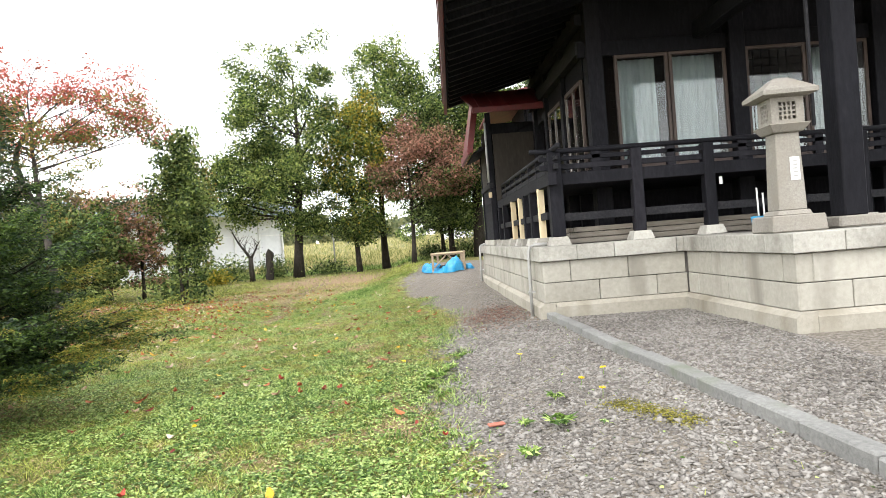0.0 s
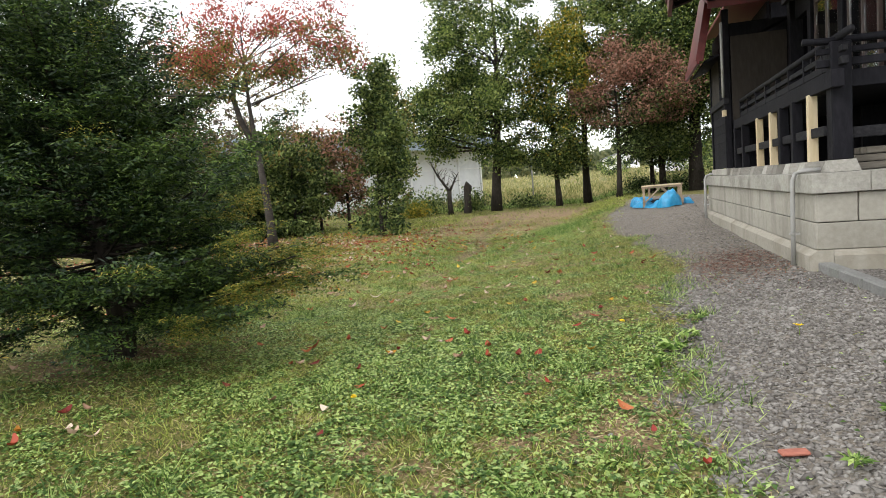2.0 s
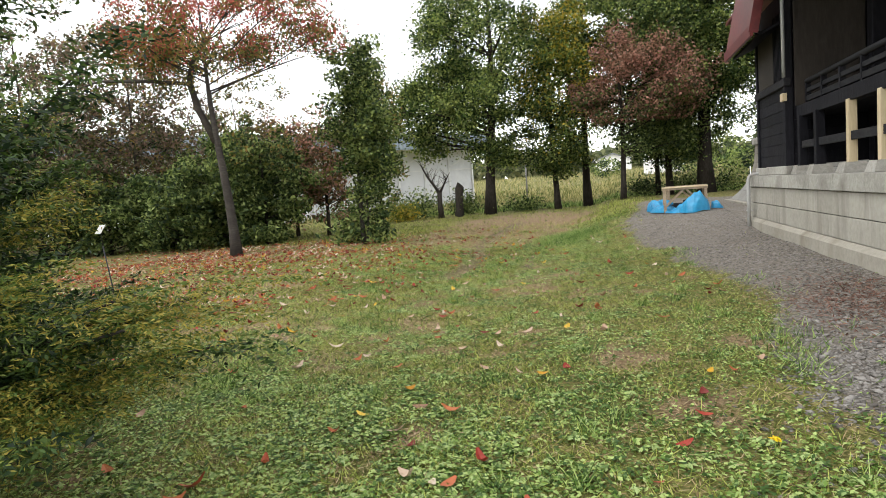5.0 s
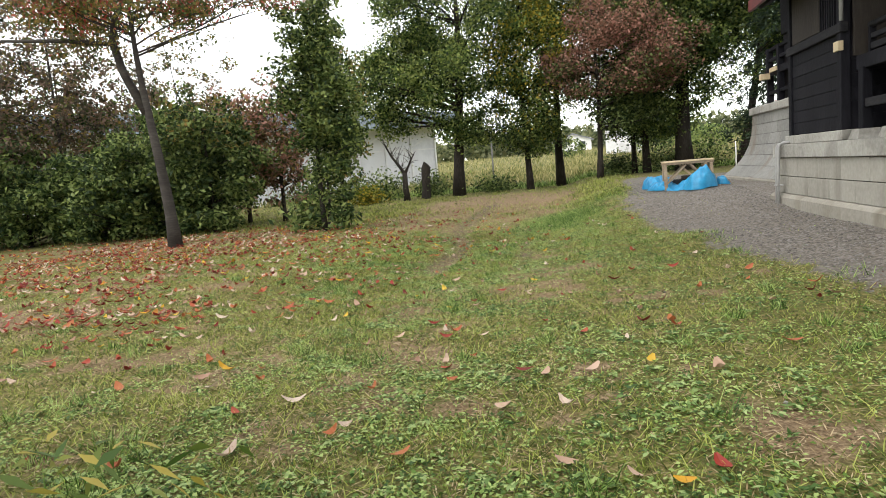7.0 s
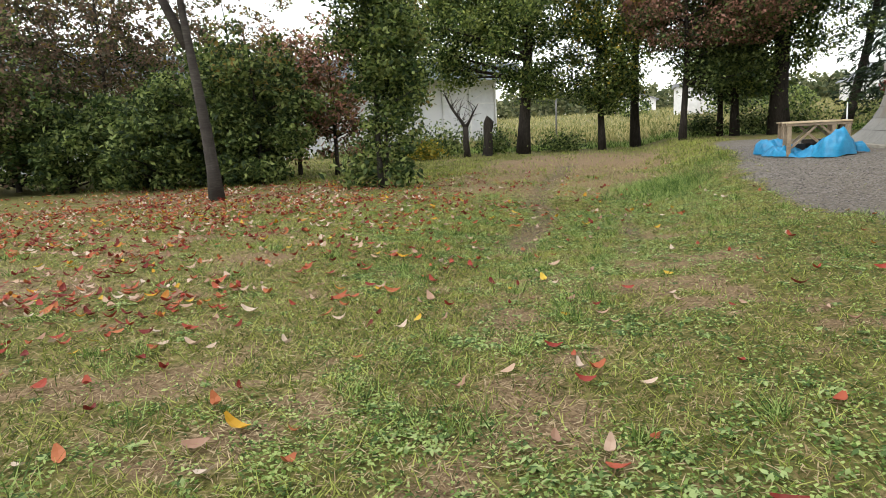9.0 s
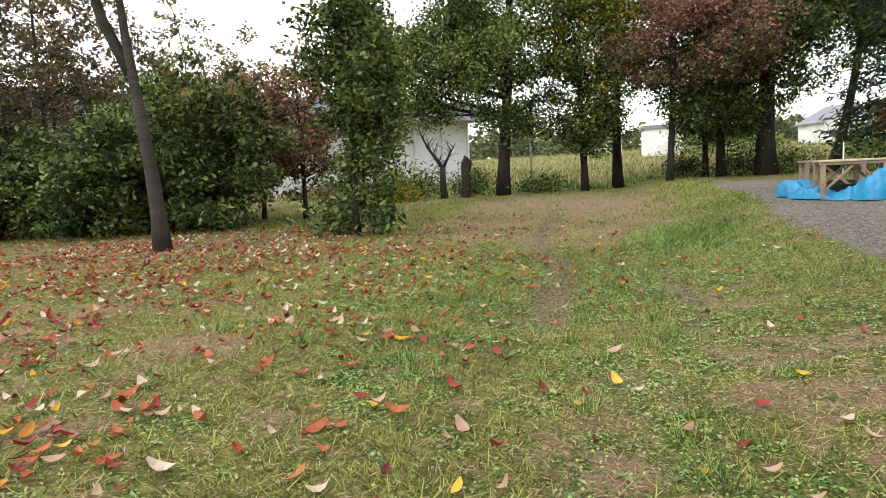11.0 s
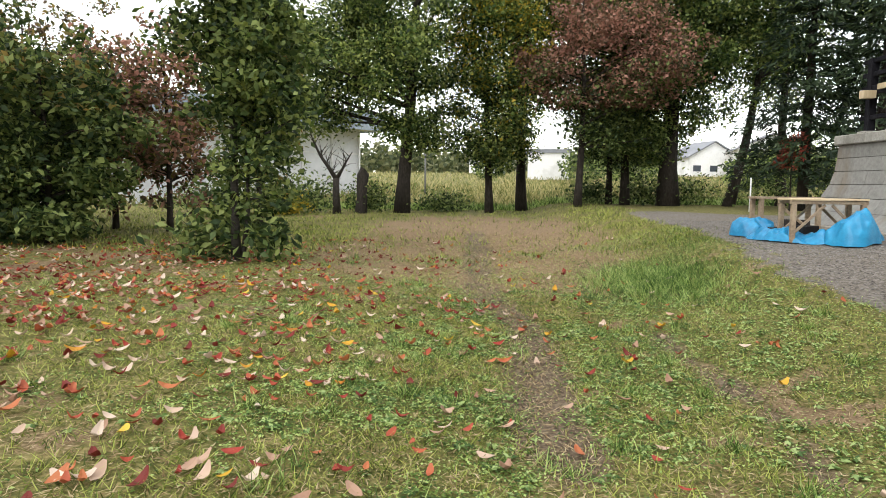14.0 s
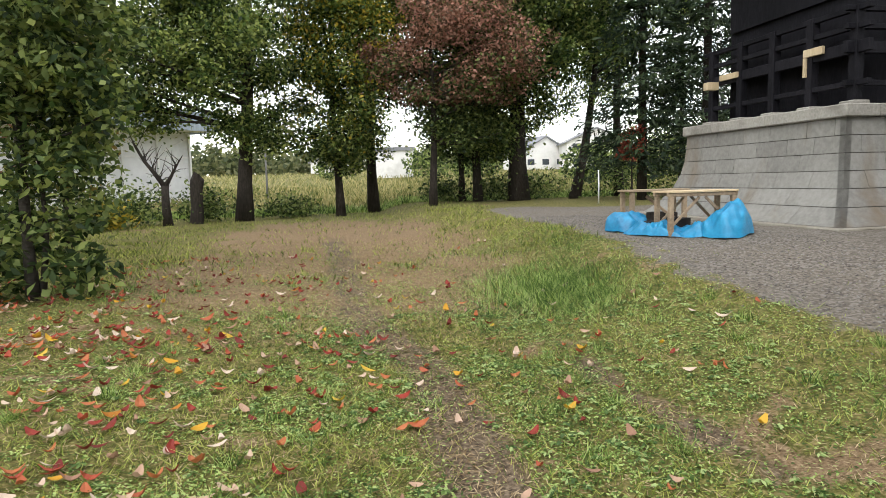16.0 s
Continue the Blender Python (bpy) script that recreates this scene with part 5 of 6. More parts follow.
    for dx, dy, dz, z0 in ((2.5, -0.05, 1.16, 0.9), (2.3, -0.3, 1.06, 0.85), (2.1, -0.05, 0.85, 0.75), (1.75, -0.5, 0.78, 0.7), (1.9, -0.5, 1.25, 1.0), (1.6, -0.2, 1.55, 1.2),
                           (1.75, -0.1, 0.72, 0.65), (2.1, -0.15, 1.15, 0.95), (1.45, -0.75, 0.6, 0.6), (1.3, -0.3, 0.5, 0.6)):
        bough(b + np.array([0.1, 0, z0]), b + np.array([dx, dy, dz]), 27, "yellow", 0.03)
    for name, kind, mat, label in (("needles", "dark", L_YEW, ""), ("fresh_needles", "fresh", L_YEWMID, "fresh green needle tips"), ("yellow_needles", "yellow", L_YEWTIP, "yellow-green needle tips")):
        quads(name, leaves(np.concatenate(needles[kind][0]), *SIZE[kind], 0.5, 0.1, np.concatenate(needles[kind][1]) * 2.5), mat, t, label)
    return t


build_yew()


# ---- dead tree, stump, stakes ----
def build_dead():
    d = empty("dead_tree", "bare forked dead tree", "tree", at=(0, 0, 0))
    z = ground(-10.3, 38.8)
    tube_part("trunk", [(-10.36, 38.8, z - 0.1), (-10.40, 38.8, 0.8), (-10.38, 38.8, 1.45)], [0.19, 0.14, 0.13], M_BARK, d, 9)
    tube_part("limb", [(-10.38, 38.8, 1.4), (-10.7, 38.8, 1.9), (-11.0, 38.85, 2.3), (-11.3, 38.9, 2.85), (-11.45, 38.9, 3.3)], [0.10, 0.075, 0.06, 0.035, 0.012], M_BARK, d, 7)
    tube_part("limb", [(-10.38, 38.8, 1.4), (-10.15, 38.75, 1.75), (-9.95, 38.7, 2.1), (-9.7, 38.7, 2.5)], [0.10, 0.06, 0.04, 0.012], M_BARK, d, 7)
    for k in range(30):
        f = random.random()
        a = Vector((-10.5 - 0.8 * f, 38.85, 1.6 + 1.3 * f)) if k % 3 else Vector((-10.2 + 0.4 * f, 38.72, 1.7 + 0.6 * f))
        e = a + Vector((random.uniform(-0.7, 0.7), random.uniform(-0.4, 0.4), random.uniform(0.1, 0.9)))
        tube_part("twig", [a, (a + e) / 2 + Vector((0, 0, 0.05)), e], [0.018, 0.011, 0.005], M_BARK, d, 5)
    s = empty("tree_stump", "tall broken tree stump", "stump")
    z = ground(-9.43, 39.4)
    v, f = tube([(-9.5, 39.4, z - 0.1), (-9.43, 39.4, 0.6), (-9.43, 39.4, 1.2), (-9.4, 39.4, 1.78)], [0.27, 0.22, 0.22, 0.23], 11)
    v = [(x + (0.0 if i < 33 else random.uniform(-0.05, 0.05)), y, zz + (0 if i < 33 else random.uniform(-0.28, 0.22))) for i, (x, y, zz) in enumerate(v)]
    mesh_object("stump_body", v, f, M_BARK, s, smooth=False)


build_dead()


def build_stake():
    s = empty("garden_stake", "thin black stake with a white tag", "stake", at=(-7.8, 11.8, ground(-7.8, 11.8)))
    tube_part("rod", [(0, 0, -0.05), (-0.06, 0, 0.5), (-0.14, 0, 1.05)], [0.010, 0.010, 0.008], M_SHEETMETAL, s, 6)
    bm = box(-0.20, -0.10, -0.004, 0.004, 1.22, 1.34)
    for v in bm.verts:
        v.co.x += (v.co.z - 1.28) * 0.8
    part("tag", bm, M_WHITE, s, "crumpled white tag")
    tube_part("twig", [(-0.14, 0, 1.05), (-0.15, 0, 1.3)], [0.004, 0.003], M_SHEETMETAL, s, 5)


build_stake()


# ---- long white shed across the lawn ----
def build_shed():
    sh = empty("storage_shed", "long white storage shed with blue-grey roof fascia", "shed", at=(-13.8, 63.6, -0.5))
    ang = math.atan2(-5.1, 6.2)
    sh.rotation_euler = (0, 0, math.pi - ang + math.pi / 2 + math.pi / 2)
    # local: +y runs along the wall away from the far right corner, +x out of the wall
    d = Vector((-0.635, -0.772, 0))
    o = Vector((0.772, -0.635, 0))
    sh.matrix_world = Matrix(((o.x, d.x, 0, -13.8), (o.y, d.y, 0, 63.6), (0, 0, 1, -0.5), (0, 0, 0, 1)))
    L, H = 40.0, 5.85
    part("wall", box(-6, 0, 0, L, 0, H), M_SHEDWALL, sh)
    for y in np.arange(0.0, L + 0.1, 2.7):
        part("wall_post", box(0.002, 0.16, y, y + 0.16, 0, H - 0.05, 0.01), M_WHITE, sh)
    for z in (0.15, 3.9):
        for y in np.arange(0.17, L - 2.7, 2.7):
            part("wall_rail", box(0.002, 0.10, y, y + 2.52, z, z + 0.12), M_WHITE, sh)
    for i, y in enumerate(np.arange(0.17, L - 2.7, 2.7)):
        if i % 3 != 1:
            a, b = (0.06, y + 0.05, 5.3), (0.06, y + 2.45, 4.2)
            if i % 2:
                a, b = (0.06, y + 0.05, 4.2), (0.06, y + 2.45, 5.3)
            part("brace", beam(a, b, 0.06, 0.10, 0), M_WHITE, sh)
    part("soffit", box(0.0, 2.0, -1.0, L, H - 0.06, H - 0.0), M_WHITE, sh)
    # corrugated fascia
    n = 200
    vs, fs = [], []
    for i in range(n + 1):
        y = -1.0 + (L + 1.0) * i / n
        x = 2.03 + 0.03 * (i % 2)
        vs += [(x, y, H - 0.15), (x, y, H + 1.15)]
    fs = [(2 * i, 2 * i + 2, 2 * i + 3, 2 * i + 1) for i in range(n)]
    fo = mesh_object("fascia", vs, fs, M_FASCIA, sh, "corrugated blue-grey sheet")
    fo.modifiers.new("thick", "SOLIDIFY").thickness = 0.04
    part("fascia_end", box(-6.2, 2.0, -1.06, -1.01, H - 0.15, H + 1.15), M_FASCIA, sh)
    part("roof", box(-6.2, 2.0, -1.0, L, H + 0.02, H + 0.9), M_ROOF, sh)
    for y in np.arange(-0.9, L, 0.45):
        part("snow_guard", box(1.9, 2.0, y, y + 0.08, H + 1.14, H + 1.30), M_ROOF, sh)


build_shed()


# ---- field, far houses and woods ----
def scatter(n, x0, x1, y0, y1):
    return np.stack([rng.uniform(x0, x1, n), rng.uniform(y0, y1, n)], 1)


def blades(pts, h, w, lean=0.35):
    n = len(pts)
    z = sample(pts)[:, 0] if pts[:, 1].max() < 47.5 else np.array([ground(x, y) for x, y in pts])
    a = rng.uniform(0, 2 * math.pi, n)
    s = np.stack([np.cos(a), np.sin(a), np.zeros(n)], 1)
    H = h * rng.uniform(0.5, 1.35, (n, 1))
    W = w * rng.uniform(0.7, 1.3, (n, 1))
    base = np.stack([pts[:, 0], pts[:, 1], z - 0.01], 1)
    tip = base + np.concatenate([rng.normal(size=(n, 2)) * lean * H, H], 1)
    return np.stack([base - s * W / 2, base + s * W / 2, tip + s * W * 0.12, tip - s * W * 0.12], 1)


field = np.concatenate([scatter(34000, -45, 60, 47, 85), scatter(26000, -70, 110, 85, 200)])
keep = rng.random(len(field)) < np.clip(70 / field[:, 1], 0.45, 1)
tagged(quads("field_grass", blades(field[keep], 0.48, 0.13, 0.5), L_FIELD), "tall yellow-green field grass", "grass", kind="stuff")
edge = scatter(5000, -14, 12, 43.5, 47)
tagged(quads("edge_weeds", blades(edge, 0.30, 0.06, 0.5), L_CLOVER), "rough green weeds along the field edge", "weeds", kind="stuff")


def weed_clump(x, y, r, h, n, mat, label):
    z = ground(x, y)
    p = rng.normal(size=(n, 3)) * np.array([r * 0.5, r * 0.5, h * 0.28]) + np.array([x, y, z + h * 0.45])
    p = p[p[:, 2] > z + 0.03]
    return tagged(quads("weed_clump", leaves(p, 0.20, 0.10, 0.4), mat), label, "weeds", "weed clumps", "stuff")


for x, y, r, h, mat, lab in ((-13.0, 40, 1.6, 1.3, L_BUSH, "leafy green weeds below the shed"), (-11.6, 39.5, 1.2, 1.6, L_BUSH, "leafy green weeds round the dead tree"),
                             (-9.3, 40.4, 1.0, 1.3, L_BUSH, "leafy green weeds by the stump"), (-15.5, 38, 1.8, 1.2, L_BUSH, "leafy green weeds below the shed"),
                             (-6.2, 42, 1.2, 0.9, L_BUSH, "leafy green weeds between trees"), (0.6, 43.0, 1.0, 1.1, L_DARK, "dark weeds between trees"),
                             (2.9, 42.5, 1.0, 1.2, L_DARK, "dark weeds between trees"), (5.0, 43, 1.4, 1.3, L_BUSH, "green bush beside the oak"),
                             (8.2, 42.5, 1.6, 2.0, L_BUSH, "green bush by the leaning tree"), (9.8, 40, 2.0, 2.2, L_BUSH, "green bush behind the rear hall"),
                             (-12.2, 37.5, 0.9, 0.9, L_YELLOW, "yellowing weeds below the shed")):
    weed_clump(x, y, r, h, 1100, mat, lab)
weed_clump(-9.25, 23.3, 0.6, 0.85, 380, L_BUSH, "low leafy suckers at the sapling foot")
weed_clump(-8.2, 23.3, 0.4, 0.75, 220, L_BUSH, "low leafy suckers at the sapling foot")


def far_bush(x, y, r, h, mat, label):
    n = 700
    v = unit(rng.normal(size=(n, 3)))
    p = np.array([x, y, ground(x, y) + h * 0.45]) + v * np.array([r, r, h * 0.5]) * rng.uniform(0.6, 1.05, (n, 1))
    return tagged(quads("field_bush", leaves(p, 0.5, 0.32, 0.3), mat), label, "bush", "field bushes")


for x, y, r, h in ((9, 95, 3, 4.5), (13, 100, 4, 5.5), (15, 92, 3, 3.2), (33, 85, 5, 7), (-2, 120, 3, 3.5), (40, 95, 6, 8), (19.5, 70, 2.5, 3.5), (20, 66, 3, 4)):
    far_bush(x, y, r, h, L_BUSH, "round green bush in the field")


def far_woods():
    parts = []
    for k in range(520):
        x = rng.uniform(-230, 330)
        y = rng.uniform(235, 300)
        h = rng.uniform(9, 15) * (0.75 + 0.4 * wob(x, 0, 0.01, 2))
        n = 70
        v = unit(rng.normal(size=(n, 3)))
        p = np.array([x, y, 3.8 + h * 0.5]) + v * np.array([5, 5, h * 0.5]) * rng.uniform(0.6, 1.05, (n, 1))
        parts.append(p)
    p = np.concatenate(parts)
    tagged(quads("far_woods", leaves(p, 2.4, 1.7, 0.3), L_FARWOOD), "distant dark green woods along the horizon, leaf colour paled for haze", "woods", kind="stuff")


far_woods()


def far_house(name, x, y, w, d, h, roof_h, label, turn=0.0, flat=False):
    hs = empty(name, label, "house", at=(x, y, ground(x, y) - 0.1))
    hs.rotation_euler = (0, 0, turn)
    part("wall", box(-w / 2, w / 2, -d / 2, d / 2, 0, h), M_WHITE, hs)
    if flat:
        part("roof", box(-w / 2 - 0.3, w / 2 + 0.3, -d / 2 - 0.3, d / 2 + 0.3, h, h + roof_h), M_ROOF, hs)
    else:
        bm = bmesh.new()
        pr = [(-w / 2 - 0.6, h - 0.35), (0, h + roof_h), (w / 2 + 0.6, h - 0.35), (w / 2 + 0.6, h - 0.6), (0, h + roof_h - 0.3), (-w / 2 - 0.6, h - 0.6)]
        ends = [[bm.verts.new((px, yy, pz)) for px, pz in pr] for yy in (-d / 2 - 0.5, d / 2 + 0.5)]
        for i in range(6):
            j = (i + 1) % 6
            bm.faces.new((ends[0][i], ends[0][j], ends[1][j], ends[1][i]))
        for e in ends:
            bm.faces.new((e[0], e[1], e[4], e[5]))
            bm.faces.new((e[1], e[2], e[3], e[4]))
        part("roof", bm, M_ROOF, hs)
        for yy in (-d / 2 + 0.01, d / 2 - 0.21):
            bm = bmesh.new()
            a = [[bm.verts.new(q) for q in ((-w / 2, y3, h), (w / 2, y3, h), (0, y3, h + roof_h - 0.35))] for y3 in (yy, yy + 0.2)]
            bm.faces.new(a[0])
            bm.faces.new(a[1][::-1])
            for k in range(3):
                bm.faces.new((a[0][k], a[0][(k + 1) % 3], a[1][(k + 1) % 3], a[1][k]))
            part("gable", bm, M_WHITE, hs)
    nw = 0 if flat else max(2, int(w / 3.5))
    for i in range(nw):
        for z in ((1.0, 4.0) if h > 5 else (1.0,)):
            wx = -w / 2 + w * (i + 0.5) / nw
            win = part("window", box(wx - 0.8, wx + 0.8, -d / 2 - 0.05, -d / 2 + 0.02, z, z + 1.2), M_DARKGLASS, hs)
    return hs


far_house("white_house", 43.1, 150, 10.6, 10, 4.2, 3.0, "white two-storey house with a grey gabled roof", 0.15)
far_house("long_building", 6.5, 110, 5.5, 6, 3.9, 0.5, "low white building with flat roof", 0, True)
far_house("low_house", -1.0, 175, 9, 8, 3.0, 1.4, "low white house across the field", 0)
far_house("low_house", 52.0, 140, 12, 9, 5.8, 2.6, "white house with grey roof beyond the bushes", -0.2)


def build_field_post(x, y, h, mat, label, r=0.07):
    p = empty("marker_post", label, "post", "marker posts", at=(x, y, ground(x, y)))
    tube_part("post", [(0, 0, -0.1), (0.01, 0, h * 0.5), (0, 0, h)], [r, r, r * 0.9], mat, p, 8)


build_field_post(-8.3, 60, 4.0, M_KERB, "pale grey concrete post in the field")
build_field_post(4.9, 36.0, 1.2, M_WHITE, "slim white post at the lawn edge", 0.028)


# ---- lawn, gravel stones and fallen leaves ----
LINE = [(0, 0.5), (-0.4, 2.2), (-0.9, 3.6), (-1.8, 6.2), (-2.5, 7.8), (-3.0, 8.8), (-4.1, 10.9), (-4.7, 12.5), (-5.2, 14.4), (-5.0, 18), (-4.2, 24)]


def to_line(p):
    best = np.full(len(p), 1e9)
    for a, b in zip(LINE, LINE[1:]):
        a, b = np.array(a), np.array(b)
        t = np.clip(((p - a) @ (b - a)) / ((b - a) @ (b - a)), 0, 1)
        best = np.minimum(best, np.linalg.norm(p - a - t[:, None] * (b - a), axis=1))
    return best


def lawn_points(n, x0, x1, y0, y1, spread, thin=1.0, sign=1.0, clump=1.0, dry=0.0, bias=lambda p: 0.0):
    p = scatter(n, x0, x1, y0, y1)
    d = to_line(p)
    p = p[rng.random(len(p)) < 1 / (1 + (d / spread) ** 2)]
    q = sample(p)
    ok = (1 - q[:, 1]) ** 2 * (1 - 0.92 * q[:, 2]) * np.clip(0.55 + sign * 1.3 * q[:, 3] + clump * 1.7 * q[:, 4] - dry * q[:, 5] + bias(p), 0.03, 1) * thin
    return p[rng.random(len(p)) < np.maximum(ok, 0.006)]


def clover(p, size, high=0.035):
    n = len(p)
    z = sample(p)[:, 0] + rng.uniform(0.004, high, n)
    c = np.stack([p[:, 0], p[:, 1], z], 1)
    return leaves(c, size, size * 0.66, 1.2, 0.0)


def plantains(p, r):
    """Flat rosettes of seven broad leaves."""
    n = len(p)
    z = sample(p)[:, 0]
    out = []
    turn = rng.uniform(0, 2 * math.pi, n)
    for k in range(7):
        a = turn + k * 0.9 + rng.normal(size=n) * 0.2
        o = np.stack([np.cos(a), np.sin(a), np.full(n, 0.25)], 1)
        R = r * rng.uniform(0.5, 1.2, (n, 1))
        c = np.stack([p[:, 0], p[:, 1], z + 0.016], 1) + o * R * 0.6
        out.append(leaves(c, r * 1.05, r * 0.5, 1.0, 0.1, o * 3))
    return np.concatenate(out)


green_side = lambda p: np.clip((p[:, 0] + 5.0 - 0.12 * (p[:, 1] - 10)) * 0.16 + 0.25 * (p[:, 1] < 9) + 0.35 * (p[:, 1] > 16.5), -0.4, 0.5)
clover_pts = lawn_points(1350000, -11, 2.2, 1.8, 27, 2.6, dry=0.38, bias=green_side)
broad = clover_pts[:, 1] + rng.normal(size=len(clover_pts)) * 1.2 < 8.5
tagged(quads("broad_clover", clover(clover_pts[broad], 0.033), L_CLOVER), "broad clover and weed leaves in the lawn", "clover", kind="stuff")
tagged(quads("clover", clover(clover_pts[~broad], 0.025, 0.025), L_CLOVER), "low small-leaved clover in the lawn", "clover", kind="stuff")
rosette_pts = lawn_points(26000, -9, 1.6, 1.8, 22, 2.2, dry=0.5, bias=lambda p: green_side(p) - 0.4 * (p[:, 1] > 8))
tagged(quads("plantain", plantains(rosette_pts, 0.045), L_PLANTAIN), "pale green plantain rosettes in the lawn", "weeds", kind="stuff")
grass_pts = lawn_points(950000, -12, 2.2, 1.8, 30, 2.7, sign=-0.5, clump=-0.5)
tagged(quads("lawn_grass", blades(grass_pts, 0.05, 0.0085, 1.1), L_GRASS), "short mown lawn grass", "grass", kind="stuff")
straw_pts = scatter(470000, -12, 2.0, 1.8, 30)
straw_pts = straw_pts[rng.random(len(straw_pts)) < 1 / (1 + (to_line(straw_pts) / 3.2) ** 2)]
sq = sample(straw_pts)
straw_pts = straw_pts[(sq[:, 1] < 0.6) & (rng.random(len(sq)) < 0.34 + 0.7 * sq[:, 2] - 0.5 * sq[:, 3] - 0.9 * sq[:, 4] + 0.5 * sq[:, 5])]
sz = sample(straw_pts)[:, 0] + rng.uniform(0.002, 0.02, len(straw_pts))
tagged(quads("dry_thatch", leaves(np.column_stack([straw_pts, sz]), 0.075, 0.006, 1.2, 0.0), L_STRAW), "dry straw in the lawn", "straw", kind="stuff")
far_pts = lawn_points(150000, -20, 1, 24, 46, 9.0, clump=0.6)
tagged(quads("far_lawn_grass", blades(far_pts, 0.09, 0.02, 0.6), L_GRASS), "lawn grass further off", "grass", kind="stuff")
tufts = []
for x, y in lawn_points(1500, -11, 1.0, 3.0, 26, 3.5)[:260]:
    k = int(rng.integers(25, 70))
    tufts.append(np.array([x, y]) + rng.normal(size=(k, 2)) * rng.uniform(0.03, 0.09))
tagged(quads("small_tufts", blades(np.concatenate(tufts), 0.095, 0.008, 0.65), L_CLOVER), "small tufts of longer green grass in the lawn", "grass", kind="stuff")
tuft = rng.normal(size=(5200, 2)) * np.array([0.42, 0.6]) + np.array([-2.3, 22.0])
tagged(quads("grass_tuft", blades(tuft, 0.11, 0.011, 0.7), L_CLOVER), "lush bright green tuft of long grass", "grass", kind="stuff")


stray = scatter(60000, -1.0, 2.2, 2.0, 20.0)
sg = sample(stray)
stray = stray[(rng.random(len(stray)) < np.clip(4 * sg[:, 1] * (1 - sg[:, 1]), 0, 1) * np.clip(0.2 + 2.2 * sg[:, 3], 0, 1) * 0.8)]
tagged(quads("edge_grass", blades(stray, 0.075, 0.009, 0.8), L_CLOVER), "weedy grass straying into the gravel", "grass", kind="stuff")


def stones(pts, size, flat=0.45):
    """Flattened six-cornered stones, eight faces each, as one mesh."""
    n = len(pts)
    s = size * rng.uniform(0.45, 1.5, (n, 1, 1))
    k = np.array([[1, 0, 0], [0, 1, 0], [-1, 0, 0], [0, -1, 0], [0.15, 0.1, 1], [0, 0, -1]], float)
    k = k[None] * (1 + 0.28 * rng.normal(size=(n, 6, 3)))
    k = k * s * np.array([1.0, 0.7, flat])
    a = rng.uniform(0, 2 * math.pi, n)
    c, q = np.cos(a)[:, None], np.sin(a)[:, None]
    x, y = k[:, :, 0] * c - k[:, :, 1] * q, k[:, :, 0] * q + k[:, :, 1] * c
    z = sample(pts)[:, :1] + k[:, :, 2] + s[:, 0] * 0.15 * flat
    tilt = rng.normal(size=(n, 2)) * 0.25
    z = z + x * tilt[:, :1] + y * tilt[:, 1:]
    V = np.stack([x + pts[:, :1], y + pts[:, 1:], z], 2).reshape(-1, 3)
    tri = np.array([[0, 1, 4], [1, 2, 4], [2, 3, 4], [3, 0, 4], [1, 0, 5], [2, 1, 5], [3, 2, 5], [0, 3, 5]])
    T = (np.arange(n)[:, None, None] * 6 + tri[None]).reshape(-1)
    me = bpy.data.meshes.new("gravel_stones")
    me.vertices.add(len(V))
    me.vertices.foreach_set("co", V.astype(np.float32).ravel())
    me.loops.add(len(T))
    me.loops.foreach_set("vertex_index", T.astype(np.int32))
    me.polygons.add(len(T) // 3)
    me.polygons.foreach_set("loop_start", np.arange(0, len(T), 3, dtype=np.int32))
    me.materials.append(M_PEBBLE)
    me.update(calc_edges=True)
    return new("gravel_stones", me)


sp = scatter(60000, -0.6, 4.1, 2.6, 10.0)
sp2 = scatter(16000, -1.4, 1.8, 10.0, 30.0)
sp = np.concatenate([sp, sp2])
sp = sp[(rng.random(len(sp)) < sample(sp)[:, 1] + 0.02) & ~((sp[:, 0] > 1.8) & (sp[:, 1] > 9.95))]
tagged(stones(sp, 0.019, 0.38), "loose grey slaty gravel", "gravel", kind="stuff")
big = scatter(3800, -0.4, 3.8, 2.6, 11.0)
big = big[(rng.random(len(big)) < sample(big)[:, 1] ** 0.5) & ~((big[:, 0] > 1.75) & (big[:, 1] > 9.9))]
tagged(stones(big, 0.032, 0.42), "larger pale stones among the gravel", "gravel", kind="stuff")


def leaf_shape(name, mat, L, W, curl):
    n = 5
    vs, fs = [], []
    for i in range(n):
        t = i / (n - 1)
        w = W * math.sin(math.pi * (0.06 + 0.9 * t)) ** 0.8 / 2
        z = curl * (2 * t - 1) ** 2 * L
        vs += [(L * (t - 0.5), -w, z + curl * w * 1.2 + 0.004), (L * (t - 0.5), 0, z + 0.002), (L * (t - 0.5), w, z + curl * w * 0.8 + 0.004)]
    for i in range(n - 1):
        for j in (0, 1):
            a = 3 * i + j
            fs.append((a, a + 1, a + 4, a + 3))
    me = bpy.data.meshes.new(name)
    me.from_pydata(vs, [], fs)
    me.materials.append(mat)
    me.polygons.foreach_set("use_smooth", [True] * len(me.polygons))
    return me, np.array(vs), fs


